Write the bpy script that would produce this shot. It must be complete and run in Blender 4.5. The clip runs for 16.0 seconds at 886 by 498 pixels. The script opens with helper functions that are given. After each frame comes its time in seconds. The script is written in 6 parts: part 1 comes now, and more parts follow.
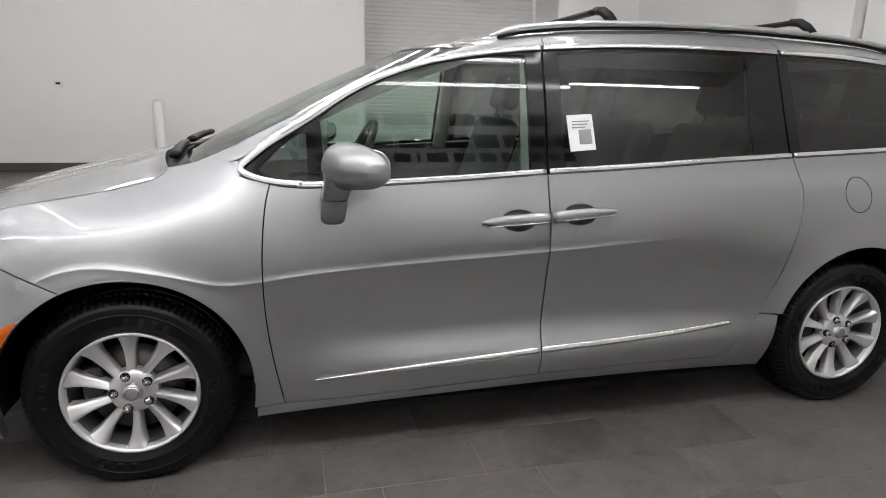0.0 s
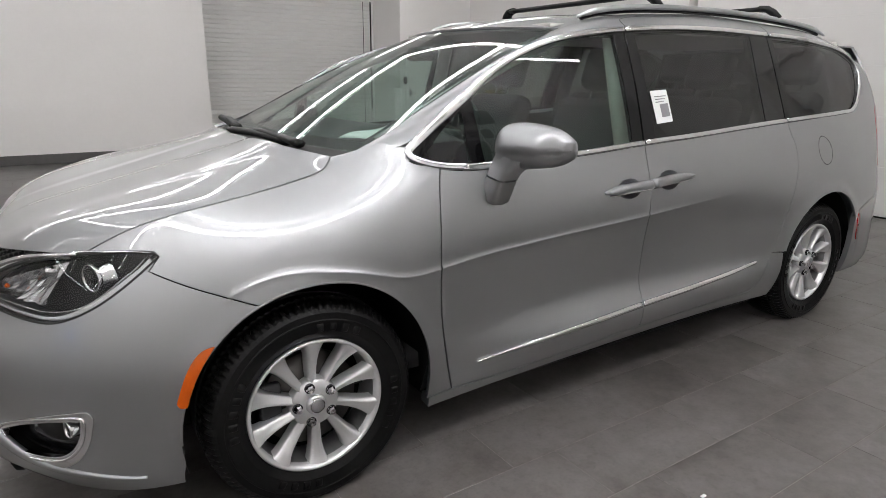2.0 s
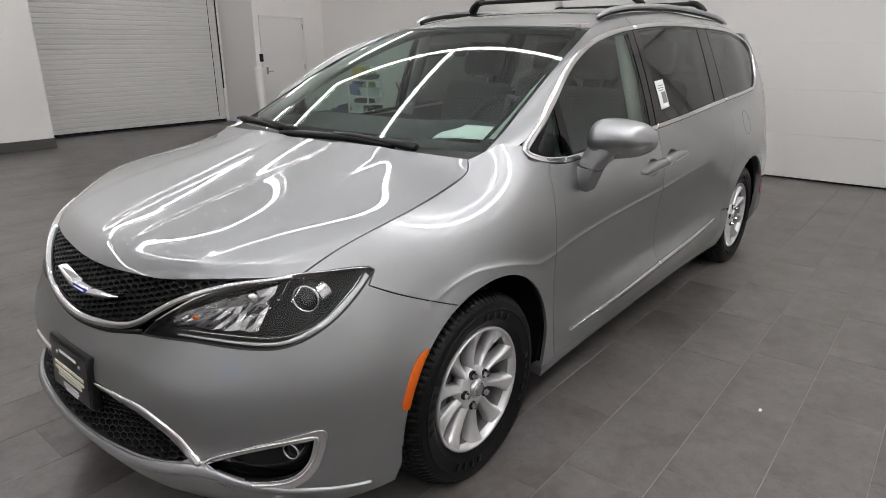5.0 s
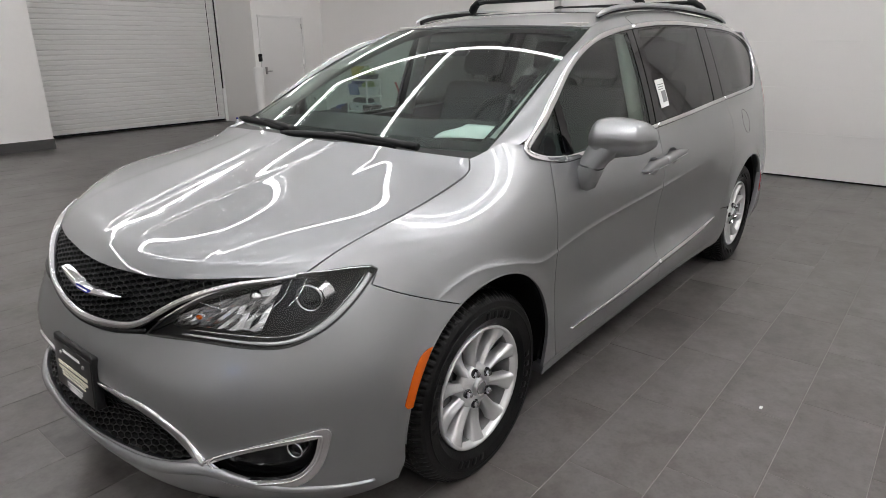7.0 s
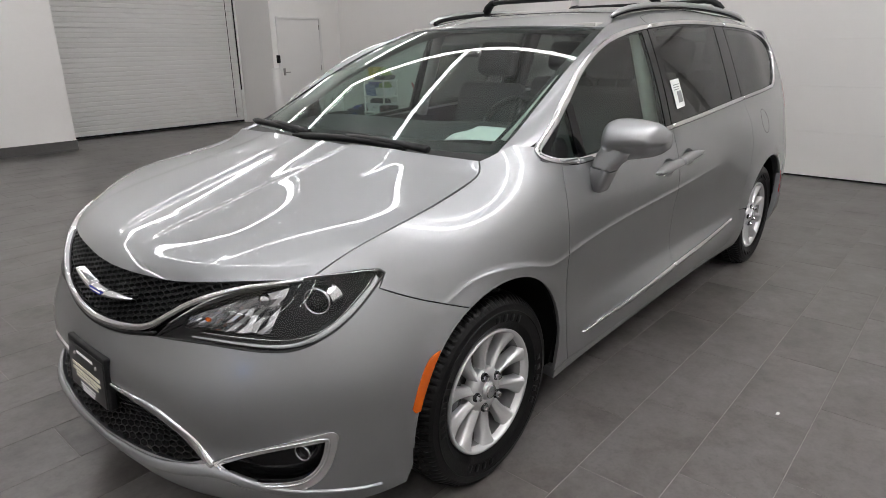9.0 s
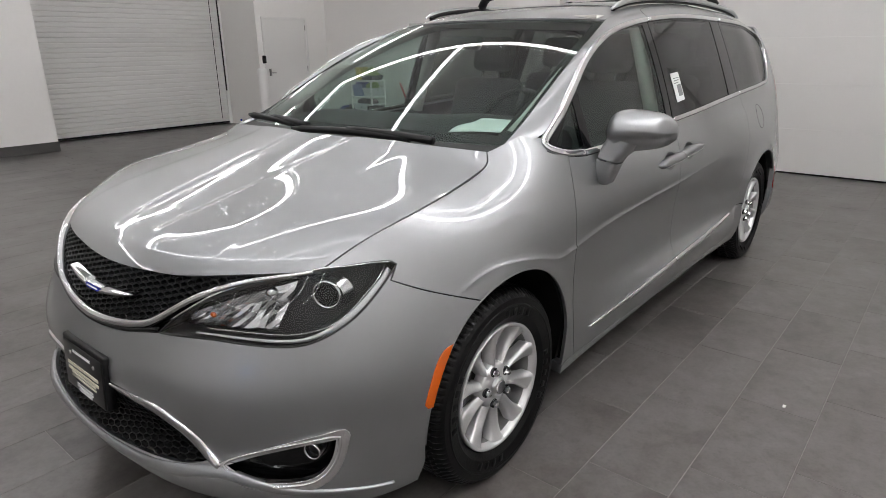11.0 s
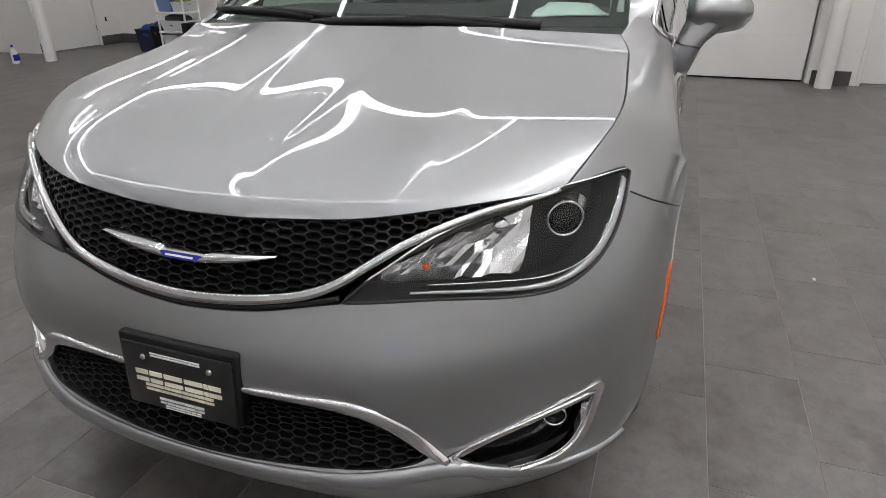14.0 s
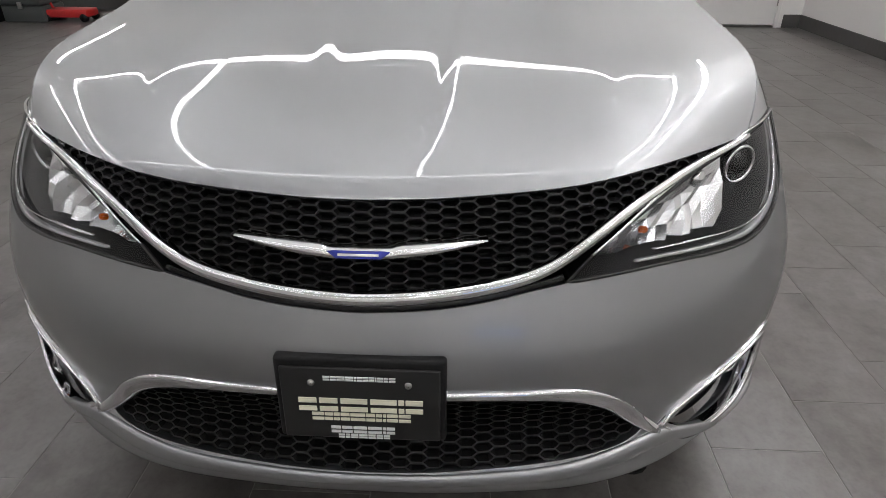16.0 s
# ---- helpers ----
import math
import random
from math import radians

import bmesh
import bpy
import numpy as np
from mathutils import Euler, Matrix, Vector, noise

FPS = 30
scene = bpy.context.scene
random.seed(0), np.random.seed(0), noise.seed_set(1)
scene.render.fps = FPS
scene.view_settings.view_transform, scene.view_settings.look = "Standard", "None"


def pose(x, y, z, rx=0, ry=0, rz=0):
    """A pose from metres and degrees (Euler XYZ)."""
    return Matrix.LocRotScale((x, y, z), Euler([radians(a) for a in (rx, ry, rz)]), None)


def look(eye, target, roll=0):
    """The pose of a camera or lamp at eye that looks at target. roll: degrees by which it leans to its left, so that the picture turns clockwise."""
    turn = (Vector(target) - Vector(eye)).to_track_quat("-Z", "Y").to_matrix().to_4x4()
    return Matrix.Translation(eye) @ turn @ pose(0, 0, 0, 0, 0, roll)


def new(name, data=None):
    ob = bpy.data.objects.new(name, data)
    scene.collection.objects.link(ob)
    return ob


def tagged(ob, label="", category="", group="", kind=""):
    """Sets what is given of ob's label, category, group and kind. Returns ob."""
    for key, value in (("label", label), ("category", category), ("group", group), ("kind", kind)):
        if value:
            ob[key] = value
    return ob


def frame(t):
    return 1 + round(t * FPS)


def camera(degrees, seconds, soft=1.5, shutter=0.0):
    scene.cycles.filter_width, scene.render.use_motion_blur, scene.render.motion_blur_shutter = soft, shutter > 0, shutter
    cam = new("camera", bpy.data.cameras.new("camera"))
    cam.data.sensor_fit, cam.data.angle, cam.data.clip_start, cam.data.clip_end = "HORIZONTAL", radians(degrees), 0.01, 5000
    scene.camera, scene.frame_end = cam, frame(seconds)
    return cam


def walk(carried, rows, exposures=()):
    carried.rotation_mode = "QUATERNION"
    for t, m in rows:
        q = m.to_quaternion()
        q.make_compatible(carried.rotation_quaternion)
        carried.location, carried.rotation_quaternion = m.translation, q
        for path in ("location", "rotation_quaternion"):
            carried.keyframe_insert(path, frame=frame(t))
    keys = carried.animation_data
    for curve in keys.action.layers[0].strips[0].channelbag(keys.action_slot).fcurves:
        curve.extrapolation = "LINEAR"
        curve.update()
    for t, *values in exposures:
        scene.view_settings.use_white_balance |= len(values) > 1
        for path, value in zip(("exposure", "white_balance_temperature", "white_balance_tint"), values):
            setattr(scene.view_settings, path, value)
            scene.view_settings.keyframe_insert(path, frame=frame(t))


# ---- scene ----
from mathutils.geometry import delaunay_2d_cdt

cam = camera(71.2, 16.0, soft=.75)
PATH = [
    (0, (0.572, -3.168, 1.402), (1.048, -1.285, 0.924), 1.2),
    (0.5, (0.251, -3.069, 1.406), (0.886, -1.238, 0.911), 1.0),
    (1, (-0.065, -2.968, 1.397), (0.737, -1.202, 0.905), 0.8),
    (1.5, (-0.355, -2.813, 1.396), (0.587, -1.125, 0.884), 0.8),
    (2, (-0.66, -2.69, 1.397), (0.398, -1.081, 0.858), 0.5),
    (2.5, (-0.943, -2.553, 1.443), (0.232, -1.045, 0.855), 0.7),
    (3, (-1.17, -2.397, 1.461), (0.096, -0.973, 0.854), 0.5),
    (3.5, (-1.347, -2.257, 1.479), (0.001, -0.909, 0.873), 0.2),
    (4, (-1.504, -2.142, 1.507), (-0.089, -0.867, 0.895), 0.1),
    (6.5, (-1.598, -2.085, 1.524), (-0.128, -0.883, 0.895), -0.3),
    (7, (-1.59, -2.095, 1.522), (-0.131, -0.88, 0.895), -0.4),
    (7.5, (-1.578, -2.105, 1.535), (-0.127, -0.88, 0.906), -0.4),
    (8, (-1.568, -2.112, 1.534), (-0.129, -0.873, 0.906), -0.6),
    (8.5, (-1.564, -2.115, 1.532), (-0.136, -0.862, 0.906), -0.7),
    (9, (-1.562, -2.109, 1.529), (-0.14, -0.85, 0.902), -0.8),
    (11.5, (-1.599, -1.951, 1.442), (-0.134, -0.743, 0.814), -1.0),
    (12, (-1.617, -1.77, 1.384), (-0.142, -0.616, 0.683), -0.8),
    (12.5, (-1.673, -1.572, 1.369), (-0.135, -0.564, 0.582), -0.9),
    (13, (-1.755, -1.366, 1.377), (-0.143, -0.508, 0.562), -0.8),
    (13.5, (-1.802, -1.153, 1.354), (-0.151, -0.393, 0.521), -0.6),
    (14, (-1.817, -0.931, 1.339), (-0.117, -0.303, 0.493), -0.6),
    (14.5, (-1.848, -0.735, 1.328), (-0.104, -0.267, 0.468), -0.4),
    (15, (-1.892, -0.54, 1.333), (-0.133, -0.219, 0.435), -0.1),
    (15.5, (-1.869, -0.365, 1.309), (-0.107, -0.165, 0.385), 0.0),
    (16, (-1.831, -0.197, 1.306), (-0.082, -0.104, 0.342), 0.0),
]
walk(cam, [(t, look(eye, target, roll)) for t, eye, target, roll in PATH], exposures=[(0, -.02), (4.2, -.1), (9.2, -.12), (12.5, -.18), (14, -.13), (16, -.2)])

# ---- light ----
world = bpy.data.worlds.new("world")
world.use_nodes = True
world.node_tree.nodes["Background"].inputs[0].default_value = (.8, .8, .8, 1)
world.node_tree.nodes["Background"].inputs[1].default_value = 0.02
scene.world = world
LED_POWER, FILL_POWER, WEST_POWER = 17.5, 40.0, 9.0

# ---- materials ----


def material(name, colour, rough=.5, metal=0.0, coat=0.0, coat_rough=.03, grain=0.0, scale=40.0, bump=0.0, stain=0.0, stain_scale=2.0, emit=0.0, spec=.5, random=0.0):
    """A principled material with colour variation at two scales and fine relief."""
    m = bpy.data.materials.new(name)
    m.use_nodes = True
    nt = m.node_tree
    b = nt.nodes["Principled BSDF"]
    b.inputs["Base Color"].default_value = (*colour, 1)
    b.inputs["Roughness"].default_value = rough
    b.inputs["Metallic"].default_value = metal
    b.inputs["Coat Weight"].default_value = coat
    b.inputs["Coat Roughness"].default_value = coat_rough
    b.inputs["Specular IOR Level"].default_value = spec
    if emit:
        b.inputs["Emission Color"].default_value = (*colour, 1)
        b.inputs["Emission Strength"].default_value = emit
    if grain or stain or bump or random:
        co = nt.nodes.new("ShaderNodeTexCoord")
        fine = nt.nodes.new("ShaderNodeTexNoise")
        fine.inputs["Scale"].default_value, fine.inputs["Detail"].default_value = scale, 5
        broad = nt.nodes.new("ShaderNodeTexNoise")
        broad.inputs["Scale"].default_value, broad.inputs["Detail"].default_value = stain_scale, 4
        source = co.outputs["Object"]
        if random:
            info = nt.nodes.new("ShaderNodeObjectInfo")
            shift = nt.nodes.new("ShaderNodeVectorMath")
            shift.operation = "ADD"
            times = nt.nodes.new("ShaderNodeMath")
            times.operation = "MULTIPLY"
            times.inputs[1].default_value = 37.0
            nt.links.new(info.outputs["Random"], times.inputs[0])
            nt.links.new(source, shift.inputs[0])
            nt.links.new(times.outputs[0], shift.inputs[1])
            source = shift.outputs[0]
        for tex in (fine, broad):
            nt.links.new(source, tex.inputs["Vector"])
        hsv = nt.nodes.new("ShaderNodeHueSaturation")
        hsv.inputs["Color"].default_value = (*colour, 1)
        total = nt.nodes.new("ShaderNodeMath")
        total.operation = "MULTIPLY_ADD"
        total.inputs[1].default_value = 2 * grain
        other = nt.nodes.new("ShaderNodeMath")
        other.operation = "MULTIPLY_ADD"
        other.inputs[1].default_value, other.inputs[2].default_value = 2 * stain, 1 - grain - stain - .5 * random
        nt.links.new(fine.outputs["Fac"], total.inputs[0])
        nt.links.new(broad.outputs["Fac"], other.inputs[0])
        nt.links.new(other.outputs[0], total.inputs[2])
        value = total.outputs[0]
        if random:
            add = nt.nodes.new("ShaderNodeMath")
            add.operation = "MULTIPLY_ADD"
            add.inputs[1].default_value = random
            nt.links.new(info.outputs["Random"], add.inputs[0])
            nt.links.new(value, add.inputs[2])
            value = add.outputs[0]
        nt.links.new(value, hsv.inputs["Value"])
        nt.links.new(hsv.outputs["Color"], b.inputs["Base Color"])
        if bump:
            bp = nt.nodes.new("ShaderNodeBump")
            bp.inputs["Strength"].default_value, bp.inputs["Distance"].default_value = bump, .002
            nt.links.new(fine.outputs["Fac"], bp.inputs["Height"])
            nt.links.new(bp.outputs["Normal"], b.inputs["Normal"])
        if stain:
            rr = nt.nodes.new("ShaderNodeMath")
            rr.operation = "MULTIPLY_ADD"
            rr.inputs[1].default_value, rr.inputs[2].default_value = .25, rough - .12
            nt.links.new(broad.outputs["Fac"], rr.inputs[0])
            nt.links.new(rr.outputs[0], b.inputs["Roughness"])
    return m


def glazing(name, tint, base=.030):
    """Thin glass: a tinted see-through sheet with a mirror's gloss that grows towards grazing view."""
    m = bpy.data.materials.new(name)
    m.use_nodes = True
    nt = m.node_tree
    nt.nodes.remove(nt.nodes["Principled BSDF"])
    clear, gloss, mix, facing, power, sheen = (nt.nodes.new("ShaderNode" + k) for k in ("BsdfTransparent", "BsdfGlossy", "MixShader", "LayerWeight", "Math", "Math"))
    clear.inputs[0].default_value = (*tint, 1)
    gloss.inputs["Roughness"].default_value = 0.0
    facing.inputs[0].default_value = .5
    power.operation, power.inputs[1].default_value = "POWER", 5.0
    sheen.operation, sheen.inputs[1].default_value, sheen.inputs[2].default_value = "MULTIPLY_ADD", 1 - 2 * base, 2 * base
    nt.links.new(facing.outputs["Facing"], power.inputs[0])
    nt.links.new(power.outputs[0], sheen.inputs[0])
    nt.links.new(sheen.outputs[0], mix.inputs[0])
    nt.links.new(clear.outputs[0], mix.inputs[1])
    nt.links.new(gloss.outputs[0], mix.inputs[2])
    nt.links.new(mix.outputs[0], nt.nodes["Material Output"].inputs[0])
    return m


def tile_material():
    """Porcelain in cloudy brown-grey and slate-grey patches, with fine scuffs."""
    m = material("dark grey porcelain tile", (.13, .12, .115), .36)
    nt = m.node_tree
    p = nt.nodes["Principled BSDF"]
    co, info, times, shift = (nt.nodes.new("ShaderNode" + k) for k in ("TexCoord", "ObjectInfo", "Math", "VectorMath"))
    times.operation, times.inputs[1].default_value = "MULTIPLY", 37.0
    nt.links.new(info.outputs["Random"], times.inputs[0])
    nt.links.new(co.outputs["Object"], shift.inputs[0])
    nt.links.new(times.outputs[0], shift.inputs[1])
    layers = []
    for scale, detail, stops in ((2.6, 7, ((.30, (.062, .056, .053)), (.46, (.112, .102, .096)), (.60, (.134, .125, .121)), (.75, (.180, .168, .160)))),
                                 (17, 9, ((.28, (.78, .765, .75)), (.5, (1, 1, 1)), (.68, (1.10, 1.10, 1.11)))),
                                 (70, 4, ((.30, (.86, .86, .86)), (.5, (1, 1, 1)), (.74, (1.05, 1.05, 1.05)), (.80, (1.5, 1.5, 1.5))))):
        tex, ramp = nt.nodes.new("ShaderNodeTexNoise"), nt.nodes.new("ShaderNodeValToRGB")
        tex.inputs["Scale"].default_value, tex.inputs["Detail"].default_value, tex.inputs["Roughness"].default_value = scale, detail, .62
        nt.links.new(shift.outputs[0], tex.inputs["Vector"])
        while len(ramp.color_ramp.elements) < len(stops):
            ramp.color_ramp.elements.new(.5)
        for e, (at, col) in zip(ramp.color_ramp.elements, stops):
            e.position, e.color = at, (*col, 1)
        nt.links.new(tex.outputs["Fac"], ramp.inputs[0])
        layers.append((tex, ramp))
    colour = layers[0][1].outputs[0]
    for tex, ramp in layers[1:]:
        mix = nt.nodes.new("ShaderNodeMix")
        mix.data_type, mix.blend_type = "RGBA", "MULTIPLY"
        mix.inputs["Factor"].default_value = 1
        nt.links.new(colour, mix.inputs["A"])
        nt.links.new(ramp.outputs[0], mix.inputs["B"])
        colour = mix.outputs["Result"]
    nt.links.new(colour, p.inputs["Base Color"])
    rough = nt.nodes.new("ShaderNodeMath")
    rough.operation, rough.inputs[1].default_value, rough.inputs[2].default_value = "MULTIPLY_ADD", .06, .272
    nt.links.new(layers[1][0].outputs["Fac"], rough.inputs[0])
    nt.links.new(rough.outputs[0], p.inputs["Roughness"])
    return m


PAINT = material("silver metallic paint", (.300, .304, .315), .42, .95, 1.0, .002, grain=.05, scale=900, stain=.02, stain_scale=1.5)
PAINT.node_tree.nodes["Principled BSDF"].inputs["Coat IOR"].default_value = 1.55
CHROME = material("chrome", (.66, .66, .67), .05, 1.0)
SATIN = material("satin chrome", (.55, .56, .57), .28, 1.0)
ALLOY = material("silver wheel paint", (.60, .60, .605), .36, .7, .8, .05, grain=.04, scale=300)
BLACK = material("black plastic", (.004, .004, .0044), .5, spec=.3, grain=.2, scale=250, bump=.25)
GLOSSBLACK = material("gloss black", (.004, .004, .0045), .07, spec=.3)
RUBBER = material("tyre rubber", (.003, .003, .0031), .40, spec=.22, grain=.25, scale=120, bump=.35, stain=.2, stain_scale=6)
GRILLE = material("grille plastic", (.006, .006, .0062), .45, spec=.3)
REFLECTOR = material("lamp reflector", (.58, .58, .59), .2, 1.0)
DARK = material("dark underbody", (.003, .003, .003), .9, spec=.15)
SEAL = material("black rubber seal", (.008, .008, .008), .5)
WINDSHIELD = glazing("windshield glass", (.62, .74, .69))
DOORGLASS = glazing("door glass", (.60, .73, .67))
PRIVACY = glazing("privacy glass", (.16, .165, .158))
LENS = glazing("clear lamp lens", (.93, .935, .935), .018)
AMBER = material("amber lens", (.52, .088, .003), .15, 0, .4, grain=.12, scale=60, stain=.10, stain_scale=9)
RED = material("red lens", (.35, .01, .01), .12, 0, .6)
LAMPGREY = material("lamp housing grey", (.05, .05, .055), .22, .3)
LAMPBLACK = material("lamp housing black", (.006, .006, .0065), .4, spec=.2)
FROST = material("frosted light guide", (.50, .505, .515), .25, .4, grain=.25, scale=350, bump=.6)
CLOTH = material("dark grey seat cloth", (.055, .056, .058), .85, grain=.2, scale=300, bump=.3)
HEADCLOTH = material("light headliner", (.42, .41, .39), .9, grain=.1, scale=300)
TRIM = material("interior plastic", (.018, .018, .019), .6, spec=.3, grain=.15, scale=300, bump=.2)
PAPER = material("white paper", (.82, .83, .82), .7, grain=.03, scale=30)
INK = material("grey print", (.25, .25, .26), .7)
PLATEBLACK = material("black plate", (.012, .012, .012), .3)
CREAM = material("cream lettering", (.75, .72, .58), .45)
WHITEINK = material("white lettering", (.75, .75, .75), .45)
BLUE = material("badge blue", (.02, .03, .30), .25, 0, .5)
STEEL = material("brushed steel", (.35, .34, .33), .35, 1.0, grain=.2, scale=80)
BARREL = material("silver wheel barrel", (.26, .26, .26), .4, .8, grain=.2, scale=60)
DISC = material("brake disc", (.10, .095, .09), .45, 1.0, grain=.2, scale=80)
WALL = material("white painted wall", (.82, .80, .78), .65, grain=.02, scale=25, stain=.03, stain_scale=.7, bump=.08)
CEIL = material("grey white ceiling", (.76, .755, .75), .8, grain=.03, scale=14, stain=.04, stain_scale=.8)
DOORWHITE = material("white painted door", (.76, .745, .73), .4, grain=.015, scale=60, stain=.02, stain_scale=1.2)
SHUTTER = material("ivory shutter slat", (.70, .69, .67), .45, grain=.02, scale=60, stain=.03, stain_scale=1)
SKIRTING = material("dark grey tile skirting", (.075, .072, .07), .4, grain=.15, scale=20, stain=.15, stain_scale=3)
TILE = tile_material()
GROUT = material("grey grout", (.25, .235, .223), .8, grain=.15, scale=120)
LED = material("led strip", (.985, .985, 1), .5, emit=LED_POWER)
LED_WEST = material("soft led strip", (.985, .985, 1), .5, emit=WEST_POWER)
# glow of the added fill line that brightens the near doors
LED_FILL = material("added fill led strip", (.985, .985, 1), .5, emit=FILL_POWER)
DAYLIGHT = material("blue daylight outside", (.35, .55, 1), .5, emit=1.6)
BLACKSIGN = material("black sign lettering", (.01, .01, .01), .4)

# ---- building helpers ----


def link(name, me, mat, parent=None, label=""):
    ob = new(name, me)
    if mat:
        me.materials.append(mat)
    if parent:
        ob.parent = parent
    return tagged(ob, label)


def part(name, bm, mat, parent=None, label="", smooth=True):
    """Links a bmesh as one mesh object under a thing or a part."""
    me = bpy.data.meshes.new(name)
    bm.normal_update()
    for f in bm.faces:
        f.smooth = smooth
    bm.to_mesh(me)
    bm.free()
    return link(name, me, mat, parent, label)


def grown(name, verts, faces, mat, parent=None, label="", normals=None, smooth=True):
    me = bpy.data.meshes.new(name)
    me.from_pydata([tuple(v) for v in verts], [], [tuple(f) for f in faces])
    me.polygons.foreach_set("use_smooth", [smooth] * len(me.polygons))
    if normals is not None:
        me.normals_split_custom_set_from_vertices([tuple(n) for n in normals])
    me.update()
    return link(name, me, mat, parent, label)


def box(x0, x1, y0, y1, z0, z1, bevel=0.0, seg=2, bm=None):
    bm2 = bmesh.new()
    bmesh.ops.create_cube(bm2, size=1)
    for v in bm2.verts:
        v.co = (x0 + (v.co.x + .5) * (x1 - x0), y0 + (v.co.y + .5) * (y1 - y0), z0 + (v.co.z + .5) * (z1 - z0))
    if bevel:
        bmesh.ops.bevel(bm2, geom=bm2.edges[:], offset=bevel, segments=seg, affect="EDGES", profile=.5)
    if bm is None:
        return bm2
    me = bpy.data.meshes.new("tmp")
    bm2.to_mesh(me)
    bm2.free()
    bm.from_mesh(me)
    bpy.data.meshes.remove(me)
    return bm


def turned(profile, segments=48, axis="y", closed=False):
    """A surface of revolution about y from (radius, y) pairs."""
    verts, faces, n = [], [], len(profile)
    for i in range(segments):
        a = 2 * math.pi * i / segments
        for r, y in profile:
            verts.append((r * math.cos(a), y, r * math.sin(a)))
    for i in range(segments):
        j = (i + 1) % segments
        for k in range(n if closed else n - 1):
            l = (k + 1) % n
            faces.append((i * n + k, i * n + l, j * n + l, j * n + k))
    return verts, faces


def tube(points, radius, n=10, flat=1.0):
    """A round bar along points; radius may be a list."""
    pts = [Vector(p) for p in points]
    verts, faces = [], []
    for i, p in enumerate(pts):
        d = (pts[min(i + 1, len(pts) - 1)] - pts[max(i - 1, 0)]).normalized()
        s = d.cross(Vector((0, 0, 1)))
        s = s.normalized() if s.length > 1e-4 else Vector((1, 0, 0))
        t = s.cross(d)
        r = radius[i] if isinstance(radius, (list, tuple)) else radius
        for k in range(n):
            a = 2 * math.pi * k / n
            verts.append(p + s * (r * math.cos(a)) + t * (r * flat * math.sin(a)))
    for i in range(len(pts) - 1):
        for k in range(n):
            l = (k + 1) % n
            faces.append((i * n + k, i * n + l, (i + 1) * n + l, (i + 1) * n + k))
    faces.append(tuple(range(n))[::-1])
    faces.append(tuple(range((len(pts) - 1) * n, len(pts) * n)))
    return verts, faces


def curve2(points, step=.012, closed=False):
    """A smooth line through 2D points (centripetal-like cubic), sampled about every step."""
    p = np.array(points, float)
    if len(p) < 3 and not closed:
        n = max(2, int(np.hypot(*(p[1] - p[0])) / step) + 1)
        return [tuple(p[0] + (p[1] - p[0]) * i / (n - 1)) for i in range(n)]
    q = np.r_[p[-2:], p, p[:3]] if closed else p
    g = np.r_[0, np.cumsum(np.sqrt(np.maximum(np.hypot(*np.diff(q, axis=0).T), 1e-6)))]
    sp = Spline(g, q)
    a, b = (g[2], g[2 + len(p)]) if closed else (g[0], g[-1])
    t = np.linspace(a, b, 400)
    s = sp(t)
    l = np.r_[0, np.cumsum(np.hypot(*np.diff(s, axis=0).T))]
    n = max(3, int(l[-1] / step) + 1)
    t = np.interp(np.linspace(0, l[-1], n), l, t)
    return [tuple(v) for v in (sp(t)[:-1] if closed else sp(t))]


def loop_of(*pieces, step=.012):
    """A closed outline from pieces, each a list of points joined smoothly; the pieces meet in corners."""
    out = []
    for piece in pieces:
        c = curve2(piece, step)
        out += c if not out or np.hypot(c[0][0] - out[-1][0], c[0][1] - out[-1][1]) > step * .3 else c[1:]
    if np.hypot(out[0][0] - out[-1][0], out[0][1] - out[-1][1]) < step * .3:
        out.pop()
    return out


def area2(poly):
    p = np.array(poly)
    q = np.roll(p, -1, 0)
    return .5 * float(np.sum(p[:, 0] * q[:, 1] - q[:, 0] * p[:, 1]))


def inside2(poly, pts):
    p, x, y = np.array(poly), pts[:, 0], pts[:, 1]
    q, hit = np.roll(p, -1, 0), np.zeros(len(pts), bool)
    for (ax, ay), (bx, by) in zip(p, q):
        if ay != by:
            hit ^= ((ay > y) != (by > y)) & (x < (bx - ax) * (y - ay) / (by - ay) + ax)
    return hit


def inset2(poly, d):
    """The outline (anticlockwise) drawn in by d."""
    p = np.array(poly)
    t = np.roll(p, -1, 0) - np.roll(p, 1, 0)
    t /= np.maximum(np.hypot(*t.T), 1e-9)[:, None]
    return [tuple(v) for v in p + d * np.c_[-t[:, 1], t[:, 0]]]


def normals_of(f, a, b, e=.002):
    du, dv = f(a + e, b) - f(a - e, b), f(a, b + e) - f(a, b - e)
    n = np.cross(du, dv)
    return n / np.maximum(np.linalg.norm(n, axis=1), 1e-9)[:, None]


